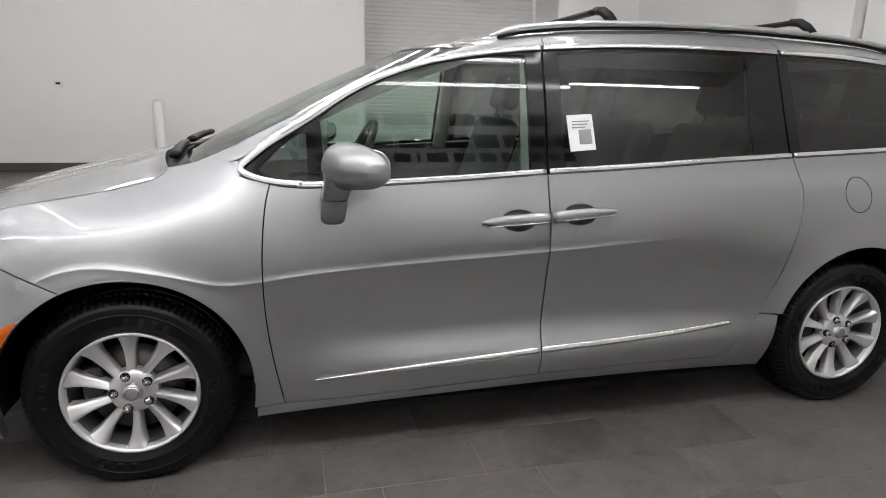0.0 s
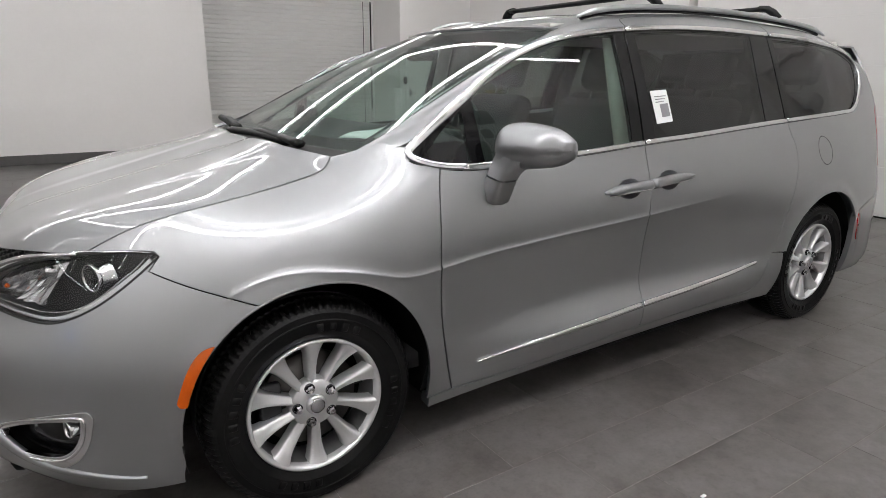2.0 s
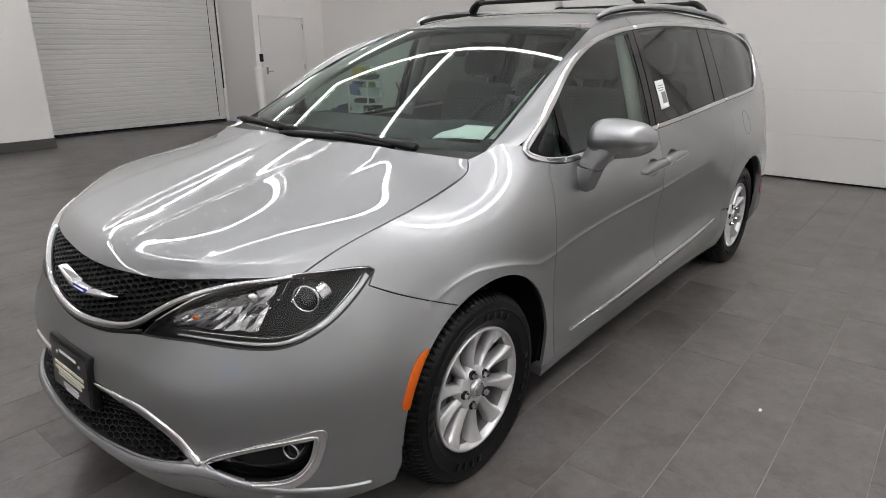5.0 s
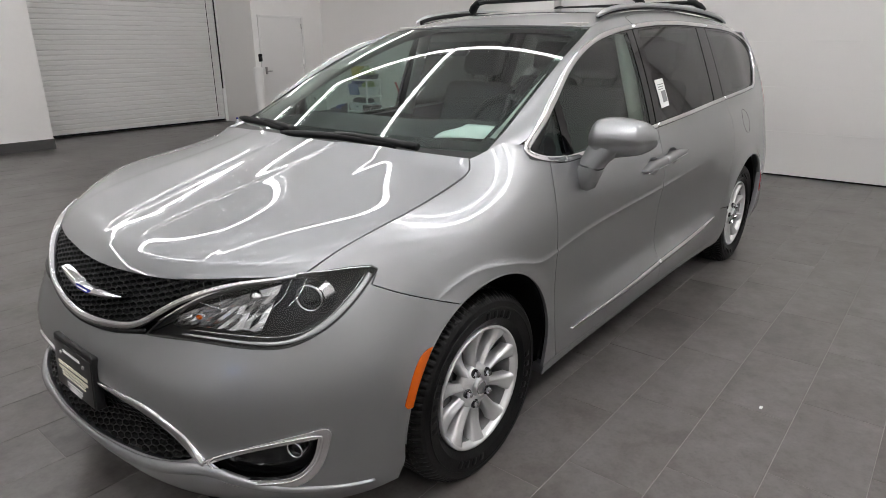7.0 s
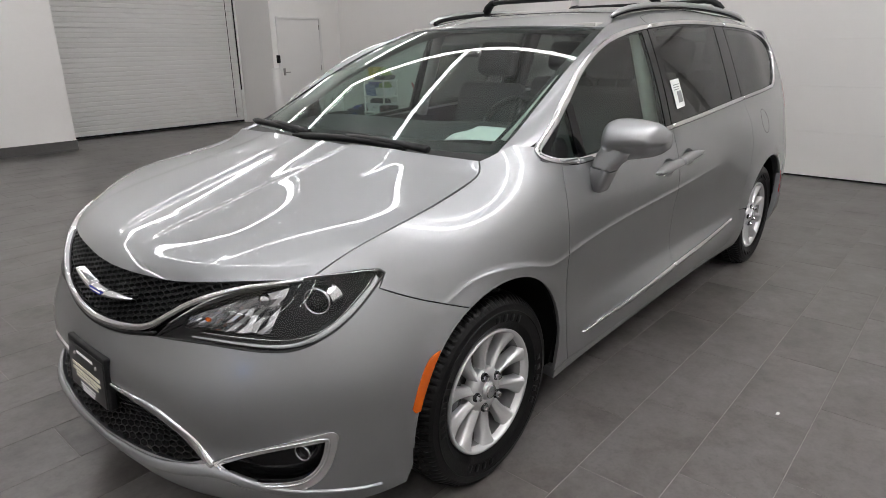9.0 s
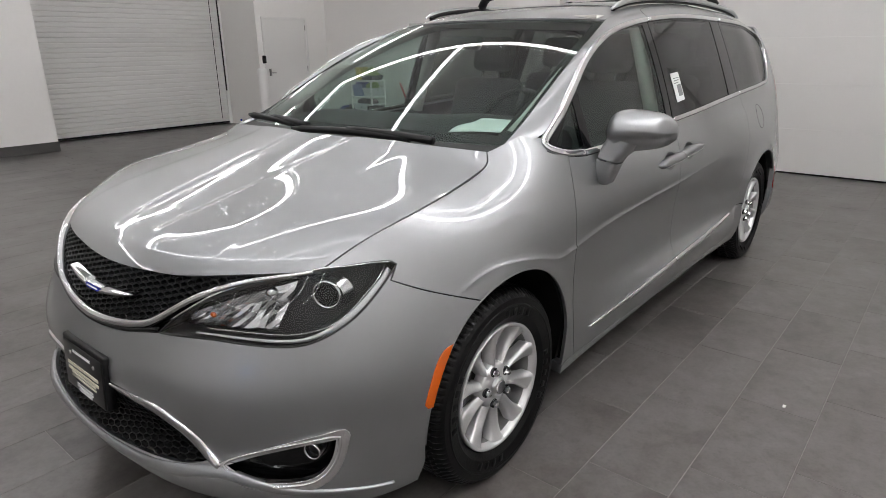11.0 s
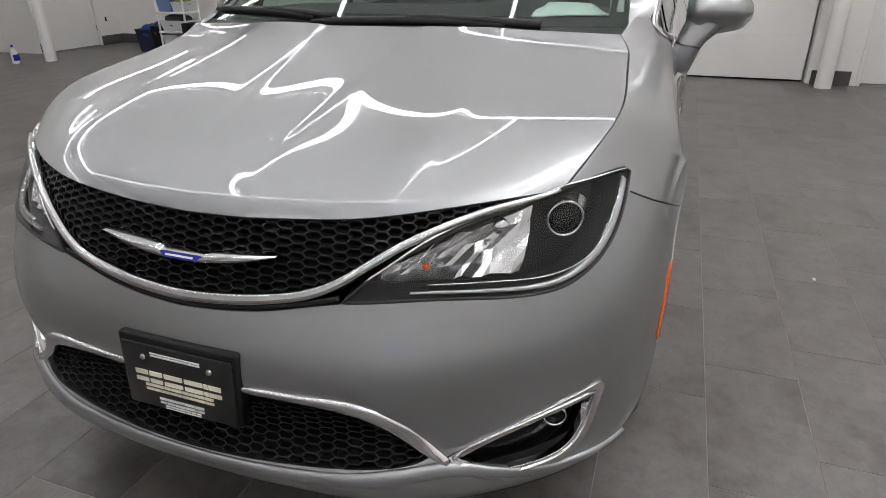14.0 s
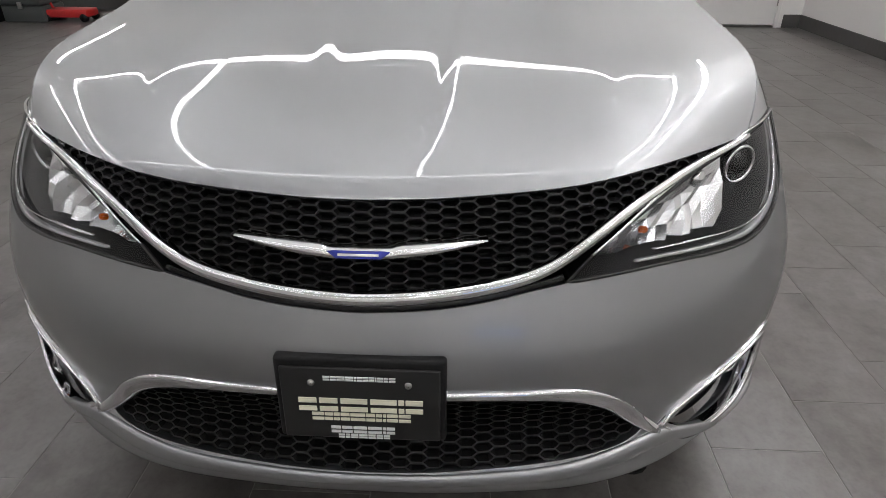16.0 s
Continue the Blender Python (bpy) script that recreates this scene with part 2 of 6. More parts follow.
def panel(name, f, outline, mat, parent, label="", holes=(), step=.03, gap=.0032, deep=.014, mirror=False, lift=0.0, lines=()):
    """A sheet-metal or glass panel: the part of the surface f(a, b) inside an outline, with turned-in edges."""
    outline = list(outline) if area2(outline) > 0 else list(outline)[::-1]
    loops = [inset2(outline, gap)] + [inset2(h if area2(h) < 0 else h[::-1], gap) for h in holes]
    edge = np.concatenate([np.array(l) for l in loops])
    lo, hi = edge.min(0), edge.max(0)
    gx, gy = np.meshgrid(np.arange(lo[0] + step / 2, hi[0], step), np.arange(lo[1] + step / 2, hi[1], step))
    pts = np.c_[gx.ravel(), gy.ravel()]
    keep = inside2(loops[0], pts)
    for h in loops[1:]:
        keep &= ~inside2(h, pts)
    pts = pts[keep]
    if len(pts):
        near = np.array([np.min(np.hypot(*(edge - p).T)) for p in pts])
        pts = pts[near > .4 * step]
    rows = []
    for l in lines:
        l = np.array(l)
        rows += [l + (0, k) for k in (-.045, -.022, -.009, -.003, 0, .003, .009, .022)]
    if rows:
        fold = np.concatenate(rows)
        fold = fold[inside2(loops[0], fold)]
        fold = fold[[np.min(np.hypot(*(edge - p).T)) > .003 for p in fold]]
        pts = pts[[np.min(np.hypot(*(fold - p).T)) > .4 * step for p in pts]]
        pts = np.r_[fold, pts]
    allp = np.r_[edge, pts]
    ring, start = [], 0
    for l in loops:
        ring += [(start + i, start + (i + 1) % len(l)) for i in range(len(l))]
        start += len(l)
    v2, _, tris, *_ = delaunay_2d_cdt([Vector(p) for p in allp], ring, [], 0, 1e-6)
    v2 = np.array([tuple(v) for v in v2])
    mid = np.array([v2[list(t)].mean(0) for t in tris])
    good = inside2(loops[0], mid)
    for h in loops[1:]:
        good &= ~inside2(h, mid)
    faces = [tuple(t) for t, g in zip(tris, good) if g]
    pos, nor = f(v2[:, 0], v2[:, 1]), normals_of(f, v2[:, 0], v2[:, 1])
    pos = pos + lift * nor
    verts, norms = pos, nor
    if deep:
        for l in loops:
            a = np.array(l)
            t = np.roll(a, -1, 0) - np.roll(a, 1, 0)
            t /= np.maximum(np.hypot(*t.T), 1e-9)[:, None]
            out2 = np.c_[t[:, 1], -t[:, 0]]
            p0, n0 = f(a[:, 0], a[:, 1]), normals_of(f, a[:, 0], a[:, 1])
            p0 = p0 + lift * n0
            q0 = f(a[:, 0] + .002 * out2[:, 0], a[:, 1] + .002 * out2[:, 1]) + lift * n0 - p0
            side = q0 / np.maximum(np.linalg.norm(q0, axis=1), 1e-9)[:, None]
            k, n = len(verts), len(l)
            verts = np.r_[verts, p0, p0 + .0012 * side - .0016 * n0, p0 + .0012 * side - deep * n0]
            norms = np.r_[norms, n0, side, side]
            for r in range(2):
                for i in range(n):
                    j = (i + 1) % n
                    faces.append((k + r * n + i, k + (r + 1) * n + i, k + (r + 1) * n + j, k + r * n + j))
    if mirror:
        verts, norms = verts * (1, -1, 1), norms * (1, -1, 1)
        faces = [f_[::-1] for f_ in faces]
    return grown(name, verts, faces, mat, parent, label, norms)


def ribbon(name, f, line, width, high, mat, parent, label="", mirror=False, closed=False, lift=0.0, flat=False):
    """A raised, round-backed strip along a line on the surface f. width may be a list along the line."""
    a = np.array(line, float)
    if closed:
        t = np.roll(a, -1, 0) - np.roll(a, 1, 0)
    else:
        t = np.gradient(a, axis=0)
    t /= np.maximum(np.hypot(*t.T), 1e-9)[:, None]
    side = np.c_[-t[:, 1], t[:, 0]]
    w = np.interp(np.linspace(0, 1, len(a)), np.linspace(0, 1, len(width)), width) if isinstance(width, (list, tuple)) else np.full(len(a), width)
    prof = [(-.5, -.9), (-.5, .3), (-.42, .75), (-.22, 1), (.22, 1), (.42, .75), (.5, .3), (.5, -.9)] if not flat else [(-.5, -.9), (-.5, .85), (-.46, 1), (.46, 1), (.5, .85), (.5, -.9)]
    rows = []
    for s, h in prof:
        q = a + side * (s * w)[:, None]
        rows.append(f(q[:, 0], q[:, 1]) + (h * high + lift) * normals_of(f, q[:, 0], q[:, 1]))
    verts = np.stack(rows, 1).reshape(-1, 3)
    m, n, faces = len(prof), len(a), []
    for i in range(n if closed else n - 1):
        j = (i + 1) % n
        for k in range(m - 1):
            faces.append((i * m + k, j * m + k, j * m + k + 1, i * m + k + 1))
    if not closed:
        faces += [tuple(range(m)), tuple(range((n - 1) * m, n * m))[::-1]]
    if mirror:
        verts = verts * (1, -1, 1)
        faces = [f_[::-1] for f_ in faces]
    return grown(name, verts, faces, mat, parent, label)


def bar_text(name, x0, x1, z0, z1, gaps, place, mat, parent, thick=.002):
    """Plain bars in place of lettering: place(a, b, h) gives the point for a and b in 0..1 and height h."""
    verts, faces = [], []
    for a, b, c, d in [(a, b, c, d) for a, b in gaps for c, d in ((0, .34), (.62, 1))]:
        k = len(verts)
        for h in (0, thick):
            for u, v in ((a, c), (b, c), (b, d), (a, d)):
                verts.append(place(x0 + (x1 - x0) * u, z0 + (z1 - z0) * v, h))
        faces += [(k + 4, k + 5, k + 6, k + 7), (k, k + 1, k + 5, k + 4), (k + 1, k + 2, k + 6, k + 5), (k + 2, k + 3, k + 7, k + 6), (k + 3, k, k + 4, k + 7)]
    return grown(name, verts, faces, mat, parent, smooth=False)


# ---- the car's skin ----

class Spline:
    """Natural cubic spline through values at knots, for numpy arrays."""

    def __init__(self, knots, values):
        k, v = np.array(knots, float), np.array(values, float)
        n, h = len(k), np.diff(np.array(knots, float))
        a, b = np.eye(n), np.zeros((n,) + v.shape[1:])
        for i in range(1, n - 1):
            a[i, i - 1:i + 2] = h[i - 1], 2 * (h[i - 1] + h[i]), h[i]
            b[i] = 6 * ((v[i + 1] - v[i]) / h[i] - (v[i] - v[i - 1]) / h[i - 1])
        self.k, self.v, self.h, self.m = k, v, h, np.linalg.solve(a, b.reshape(n, -1)).reshape(b.shape)

    def __call__(self, q):
        q = np.clip(np.atleast_1d(np.array(q, float)), self.k[0], self.k[-1])
        i = np.clip(np.searchsorted(self.k, q, side="right") - 1, 0, len(self.k) - 2)
        tail = (slice(None),) + (None,) * (self.v.ndim - 1)
        h, s, r = self.h[i][tail], (q - self.k[i])[tail], (self.k[i + 1] - q)[tail]
        return (self.m[i] * r ** 3 + self.m[i + 1] * s ** 3) / (6 * h) + (self.v[i] / h - self.m[i] * h / 6) * r + (self.v[i + 1] / h - self.m[i + 1] * h / 6) * s


# The plan of the body's skin at bumper height, from the nose's middle round the near side to the tail's middle: (x, half width).
PLAN = [(-.962, 0), (-.959, .15), (-.946, .30), (-.925, .44), (-.878, .57), (-.805, .69), (-.722, .79), (-.634, .872), (-.53, .932), (-.42, .966), (-.30, .983),
        (-.1, .992), (.3, .986), (.8, .979), (1.5, .981), (2.3, .988), (2.9, .999), (3.3, .995), (3.6, .974), (3.85, .928), (4.02, .84), (4.12, .7), (4.17, .42), (4.185, 0)]
_p = np.array(PLAN)
_p = np.r_[_p[3:0:-1] * (1, -1), _p, _p[-2:-5:-1] * (1, -1)]
_g = np.r_[0, np.cumsum(np.hypot(*np.diff(_p, axis=0).T))]
_p = Spline(_g, _p)(np.linspace(_g[3], _g[-4], 401))
_g = np.r_[0, np.cumsum(np.hypot(*np.diff(_p, axis=0).T))]
_g = _g - np.interp(1.0, _p[40:340, 0], _g[40:340]) + 1.0
PLAN_LINE = Spline(np.r_[-_g[24:0:-8] + 2 * _g[0], _g[::8], 2 * _g[-1] - _g[-9:-33:-8]], np.r_[_p[24:0:-8] * (1, -1), _p[::8], _p[-9:-33:-8] * (1, -1)])
U0, U1 = _g[0], _g[-1]


def u_at(x):
    """The way round the plan at which the near side's skin has this x."""
    return float(np.interp(x, _p[40:340, 0], _g[40:340]))


def u_front(w):
    """The way round the plan at which the nose has this half width."""
    return float(np.interp(w, _p[:150, 1], _g[:150]))


# How far the skin lies inside the plan, height by height, at stations round the car.
HEIGHTS = [.20, .26, .32, .40, .48, .58, .70, .82, .92, 1.02, 1.12, 1.22, 1.36, 1.50, 1.62, 1.70]
nose = [.05, -.008, -.030, .015, .004, .002, .045, .098, .155, .21, .28, .35, .45, .55, .64, .70]
nose_side = [.05, -.006, -.026, .012, .003, .002, .048, .100, .158, .21, .28, .35, .45, .55, .64, .70]
nose_corner = [.045, .008, -.004, .003, -.001, -.002, .028, .076, .132, .19, .26, .33, .42, .5, .58, .64]
fender_front = [.04, .015, .004, .000, .000, .000, .020, .060, .107, .165, .235, .31, .40, .48, .55, .60]
fender_mid = [.03, .020, .010, .005, .002, .000, .002, .015, .056, .140, .262, .365, .46, .53, .58, .62]
fender_rear = [.035, .025, .018, .014, .010, .008, .008, .012, .034, .087, .174, .268, .36, .44, .50, .55]
door_front = [.04, .030, .028, .026, .026, .025, .020, .020, .034, .062, .101, .135, .185, .241, .301, .36]
door_mid = [.05, .018, .002, .000, .031, .040, .037, .026, .031, .056, .090, .124, .174, .230, .290, .345]
door_rear = [.06, .016, -.008, -.010, .026, .040, .037, .025, .029, .053, .087, .121, .171, .227, .287, .342]
slide_rear = [.06, .020, -.002, -.011, .010, .020, .025, .021, .028, .053, .088, .122, .172, .228, .288, .343]
quarter_front = [.05, .020, .004, .000, .000, .000, .000, .008, .027, .057, .093, .127, .177, .233, .295, .35]
quarter_mid = [.05, .020, .005, .000, .000, .000, .002, .012, .030, .060, .100, .140, .190, .250, .320, .38]
quarter_rear = [.05, .016, .003, .000, .000, .000, .006, .022, .038, .062, .096, .136, .186, .250, .330, .40]
tail_corner = [.04, .010, .000, .000, .000, .000, .004, .022, .040, .055, .075, .100, .150, .220, .300, .38]
tail_middle = [.04, .010, .000, .000, .000, .000, .004, .030, .050, .065, .085, .120, .190, .280, .380, .46]
STATIONS = [(U0, nose), (u_front(.42), nose_side), (u_front(.82), nose_corner), (u_at(-.42), fender_front), (u_at(-.1), fender_mid), (u_at(.25), fender_rear), (u_at(.5), door_front),
            (u_at(1.0), door_mid), (u_at(1.6), door_rear), (u_at(2.4), slide_rear), (u_at(2.9), quarter_front), (u_at(3.3), quarter_mid), (u_at(3.6), quarter_rear), (u_at(4.07), tail_corner), (U1, tail_middle)]
_bu = Spline([s[0] for s in STATIONS], np.eye(len(STATIONS)))
_bz = Spline(HEIGHTS, np.eye(len(HEIGHTS)))
_depth = np.array([s[1] for s in STATIONS])


# Feature lines pressed into the sides: height along the way, how proud along the way, and the fall above and below.
CREASES = [(Spline([-.34, -.252, -.104, .017, .2, .326, .459, .6, .8, 1.06, 1.28, 1.55, 1.94, 2.3], [.735, .783, .826, .820, .779, .745, .748, .762, .776, .789, .799, .812, .836, .856]), [-.40, -.22, -.05, .2, .36, .5, .7, 1.6, 2.2], [0, .004, .006, .006, .005, .005, .005, .005, 0], .0055, .016)]


def creased(u, z):
    d = np.zeros_like(u)
    for line, at, proud, above, below in CREASES:
        h = z - line(u)
        d += np.interp(u, at, proud) * np.exp(-(np.sqrt(h ** 2 + .002 ** 2) - .002) / np.where(h > 0, above, below))
    return d


ARCH_F, ARCH_R = (0, .36, .425), (3.09, .36, .425)


def skin(u, z, out=0.0):
    """Points of the near side's skin, moved outwards by out. z may pass the ends of HEIGHTS."""
    u, z = np.atleast_1d(np.array(u, float)), np.atleast_1d(np.array(z, float))
    p, q = PLAN_LINE(u), PLAN_LINE(u + .004) - PLAN_LINE(u - .004)
    q = q / np.maximum(np.linalg.norm(q, axis=1), 1e-9)[:, None]
    d = np.einsum("qi,qj,ij->q", _bu(u), _bz(z), _depth)
    # the glass band is one smooth barrel
    k, m, n = (np.clip((z - 1.05) / .08, 0, 1), np.clip((u - .38) / .25, 0, 1), np.clip((3.45 - u) / .5, 0, 1))
    k, m, n = (v * v * (3 - 2 * v) for v in (k, m, n))
    glass = p[:, 1] - .900 + .0105 * ((p[:, 0] - 2.1) / 1.2) ** 2 + .304 * (z - 1.12) + .192 * (z - 1.12) ** 2
    flare = sum(.011 * np.exp(-(np.maximum(np.hypot(u - cu, z - cz) - r, 0) / .042) ** 2) * np.clip((z - .25) / .2, 0, 1) for cu, cz, r in (ARCH_F, ARCH_R))
    d = d + (glass - d) * k * m * n - out - creased(u, z) - flare
    return np.c_[p[:, 0] + d * q[:, 1], -(p[:, 1] - d * q[:, 0]), z]

# ---- the room ----
H_ROOM, X0, X1, XB, Y0, Y1, YR = 5.4, -7.0, 6.5, 7.6, -4.2, 8.9, 10.08
FLOOR_Y = (-4.2, 10.2)
floor = part("floor", box(X0 - .2, XB + .2, Y0 - .2, YR + .3, -.15, -.0016), GROUT)
tagged(floor, "dark grey porcelain tile floor with thin grout joints", "floor", kind="structure")
ceiling = part("ceiling", box(X0 - .2, XB + .2, Y0 - .2, YR + .3, H_ROOM, H_ROOM + .15), CEIL)
tagged(ceiling, "plain grey white showroom ceiling with led strips", "ceiling", kind="structure")


def wall(name, *boxes, label="smooth white painted showroom wall"):
    bm = bmesh.new()
    for b in boxes:
        box(*b, bm=bm)
    return tagged(part(name, bm, WALL, smooth=False), label, "wall", kind="structure")


def skirting(x0, x1, y0, y1):
    bm = bmesh.new()
    box(x0, x1, y0, y1, 0, .155, .003, 1, bm)
    return tagged(part("baseboard", bm, SKIRTING, smooth=False), "dark grey tiled skirting along the white wall", "baseboard", kind="structure")


Z1 = H_ROOM
wall("wall_south", (X0, X1 + .2, Y0 - .2, Y0, 0, Z1), label="white wall with big black bar lettering")
wall("wall_west", (X0 - .2, X0, Y0 - .2, -2.0, 0, Z1), (X0 - .2, X0, -2.0, -1.2, 0, 1.35), (X0 - .2, X0, -2.0, -1.2, 1.8, Z1), (X0 - .2, X0, -1.2, Y1 + .2, 0, Z1))
win = tagged(new("window_1"), "daylit window in a white frame", "window", kind="structure")
win.location = (X0, -1.6, 1.35)
for a in ((-.40, -.36, 0, .45), (.36, .40, 0, .45), (-.36, .36, 0, .04), (-.36, .36, .41, .45)):
    part("window_frame", box(-.12, -.04, a[0], a[1], a[2], a[3], .004, 1), DOORWHITE, win, smooth=False)
tagged(part("backdrop", box(X0 - .45, X0 - .40, -2.3, -.9, 1.1, 2.1), DAYLIGHT, smooth=False), "blue daylight beyond the window", "sky", kind="structure")
# far wall beside the shutter, with a return into the shutter's recess
wall("wall_north", (X0, 2.04, Y1, YR + .2, 0, Z1), (5.87, XB, Y1, YR + .2, 0, Z1), (2.04, 5.87, YR + .12, YR + .3, 0, Z1), (2.04, 5.87, Y1 + .3, YR + .12, 3.62, Z1))
# back wall: a door opening and the wide sectional door's opening
wall("wall_east", (X1, X1 + .25, Y0 - .2, -3.93, 0, Z1), (X1, X1 + .25, -3.93, -2.86, 2.13, Z1), (X1, X1 + .25, -2.86, -2.36, 0, Z1), (X1, X1 + .25, -2.36, 2.6, 3.05, Z1),
     (X1, X1 + .25, 2.6, 3.4, 0, Z1), (X1 + .25, XB + .2, 3.2, 3.4, 0, Z1), (XB, XB + .2, 3.4, YR + .2, 0, Z1), (X1 + .25, X1 + .4, Y0 - .2, 2.7, 0, Z1))
for s in ((X0, 2.04, Y1 - .012, Y1), (2.04, 2.052, Y1, YR), (5.87, 5.99, Y1 - .012, Y1), (7.1, XB, Y1 - .012, Y1), (X1 - .012, X1, Y0, -3.98), (X1 - .012, X1, -2.80, -2.40), (X0, X1 - .012, Y0, Y0 + .012), (X0, X0 + .012, Y0 + .012, Y1 - .012), (XB - .012, XB, 3.4, Y1 - .012)):
    skirting(*s)

# roller shutter
shutter = tagged(new("roller_shutter"), "closed ivory roller shutter with narrow horizontal slats", "roller shutter")
shutter.location = (4, YR, 0)
bm = bmesh.new()
prof = [(0, 0), (.012, .004), (.016, .02), (.016, .066), (.012, .080), (0, .084)]
zz = .045
for i in range(43):
    verts = [(x, YR + .05 - d, zz + h) for x in (2.10, 5.80) for d, h in prof]
    n = len(prof)
    me = bpy.data.meshes.new("slat")
    me.from_pydata([(x - 4, y - YR, z) for x, y, z in verts], [], [(k, k + 1, n + k + 1, n + k) for k in range(n - 1)])
    link("slat", me, SHUTTER, shutter)
    zz += .084
part("bottom_bar", box(-1.9, 1.8, .005, .05, .02, .05, .004), BLACK, shutter, "black rubber bottom bar")
for x in (-1.93, 1.80):
    part("guide_rail", box(x, x + .07, .0, .1, 0, 3.64, .004), DOORWHITE, shutter, smooth=False)
v, f = tube([(1.62, -.02, .12), (1.62, -.02, 2.9)], .006)
grown("pull_cord", v, f, BLACK, shutter, "thin black pull cord")
v, f = tube([(1.79, -.03, .68), (1.79, -.03, 2.9)], .016, flat=.5)
grown("edge_seal", v, f, BLACK, shutter, "black rubber edge seal")


def bollard(x, y, h=1.22, r=.085):
    b = tagged(new("bollard"), "white painted steel bollard with a rounded cap", "bollard", "bollards by the openings")
    b.location = (x, y, 0)
    v, f = turned([(r, 0), (r, h - .04), (r * .9, h - .015), (r * .6, h), (.001, h + .004)], 32)
    grown("post", [(a, c, d) for a, d, c in v] and [(p[0], p[2], p[1]) for p in v], [q[::-1] for q in f], DOORWHITE, b)
    return b


bollard(-1.42, 7.8, 1.25)
bollard(5.33, 8.05, 1.16)
bollard(6.27, -2.50, 3.2)


def hinged_door(name, label, m, w, h=2.1):
    d = tagged(new(name), label, "door", kind="structure")
    d.matrix_world = m
    part("leaf", box(.045, w - .045, .015, .06, .03, h - .04, .003), DOORWHITE, d, smooth=False)
    fr = bmesh.new()
    box(0, .045, -.01, .1, 0, h, .003, 1, fr)
    box(w - .045, w, -.01, .1, 0, h, .003, 1, fr)
    box(.045, w - .045, -.01, .1, h - .04, h, .003, 1, fr)
    part("door_frame", fr, DOORWHITE, d, smooth=False)
    part("threshold", box(.045, w - .045, .0, .09, 0, .018, .002), STEEL, d, "dark metal threshold")
    for z in (.25, 1.05, 1.85):
        part("hinge", box(w - .055, w - .035, .0, .02, z, z + .1, .003), STEEL, d)
    hd = bmesh.new()
    box(.09, .12, -.03, .016, .98, 1.12, .005, 2, hd)
    box(.10, .22, -.045, -.03, 1.03, 1.05, .004, 2, hd)
    part("door_handle", hd, STEEL, d, "steel lever handle")
    return d


hinged_door("door_1", "white painted flush door in a white frame", pose(X1, -2.86, 0, 0, 0, -90), 1.07)
hinged_door("door_2", "white flush steel door in the far wall", pose(5.99, Y1 - .02, 0), 1.1)
# the far wall is solid behind door_2, so it stands slightly proud of it

# wide sectional door behind the car
sect = tagged(new("sectional_door"), "wide white sectional overhead door with broad panels", "overhead door")
sect.location = (X1 + .12, .1, 0)
for i in range(6):
    part("door_panel", box(0, .045, -2.43, 2.46, .02 + i * .505, .5238 + i * .505, .0015, 1), DOORWHITE, sect, smooth=False)
part("bottom_seal", box(.005, .04, -2.43, 2.46, 0, .02), BLACK, sect, "black rubber bottom seal")

# wall fittings
th = tagged(new("thermostat"), "small white wall thermostat with a grey display", "thermostat")
th.location = (-3.14, Y1, 1.47)
part("case", box(-.06, .06, -.028, 0, -.06, .06, .01), DOORWHITE, th)
part("display", box(-.035, .035, -.031, -.027, 0, .035, .001), BLACK, th, "dark grey display")
rd = tagged(new("card_reader"), "black card reader beside a white switch", "card reader")
rd.location = (5.80 + .18, Y1, 1.30)
part("case", box(-.04, .04, -.035, 0, -.075, .075, .012), GLOSSBLACK, rd)
part("keypad", box(-.022, .022, -.038, -.034, -.055, .02, .002), BLACK, rd)
sw = tagged(new("light_switch"), "white wall switch plate", "switch")
sw.location = (7.28, Y1, .43)
part("plate", box(-.035, .035, -.008, 0, -.057, .057, .004), DOORWHITE, sw)
part("socket", box(-.016, .016, -.011, -.007, -.035, .035, .002), BLACK, sw, "dark socket face")

# a bottle by the bollard, and a speck on the floor
bt = tagged(new("spray_bottle"), "blue and white plastic bottle beside the bollard", "bottle")
bt.location = (4.98, 8.35, 0)
v, f = turned([(.001, 0), (.045, 0), (.048, .02), (.048, .15), (.03, .19), (.016, .21), (.016, .23)], 20)
grown("bottle_body", [(p[0], p[2], p[1]) for p in v], [q[::-1] for q in f], PAPER, bt)
part("bottle_label", box(-.046, .046, -.0495, -.03, .04, .13, .004), BLUE, bt, "blue label")
v, f = turned([(.018, .23), (.018, .26), (.001, .265)], 16)
grown("cap", [(p[0], p[2], p[1]) for p in v], [q[::-1] for q in f], BLUE, bt)
speck = part("paper_scrap", box(-.011, .011, -.006, .006, 0, .004, .001, 1), PAPER)
speck.location = (1.11, -1.655, 0)
tagged(speck, "tiny white paper scrap on the floor tiles", "scrap")

# storage by the back wall
shelf = tagged(new("storage_rack"), "white plastic shelf rack filled with bins and rags", "shelf")
shelf.location = (6.64, 6.66, 0)
for sx in (-.17, .17):
    for sy in (-.26, .26):
        v, f = tube([(sx, sy, 0), (sx, sy, .92)], .016)
        grown("upright", v, f, DOORWHITE, shelf)
for z in (.03, .32, .61, .90):
    part("shelf_board", box(-.19, .19, -.28, .28, z, z + .03, .008), DOORWHITE, shelf)


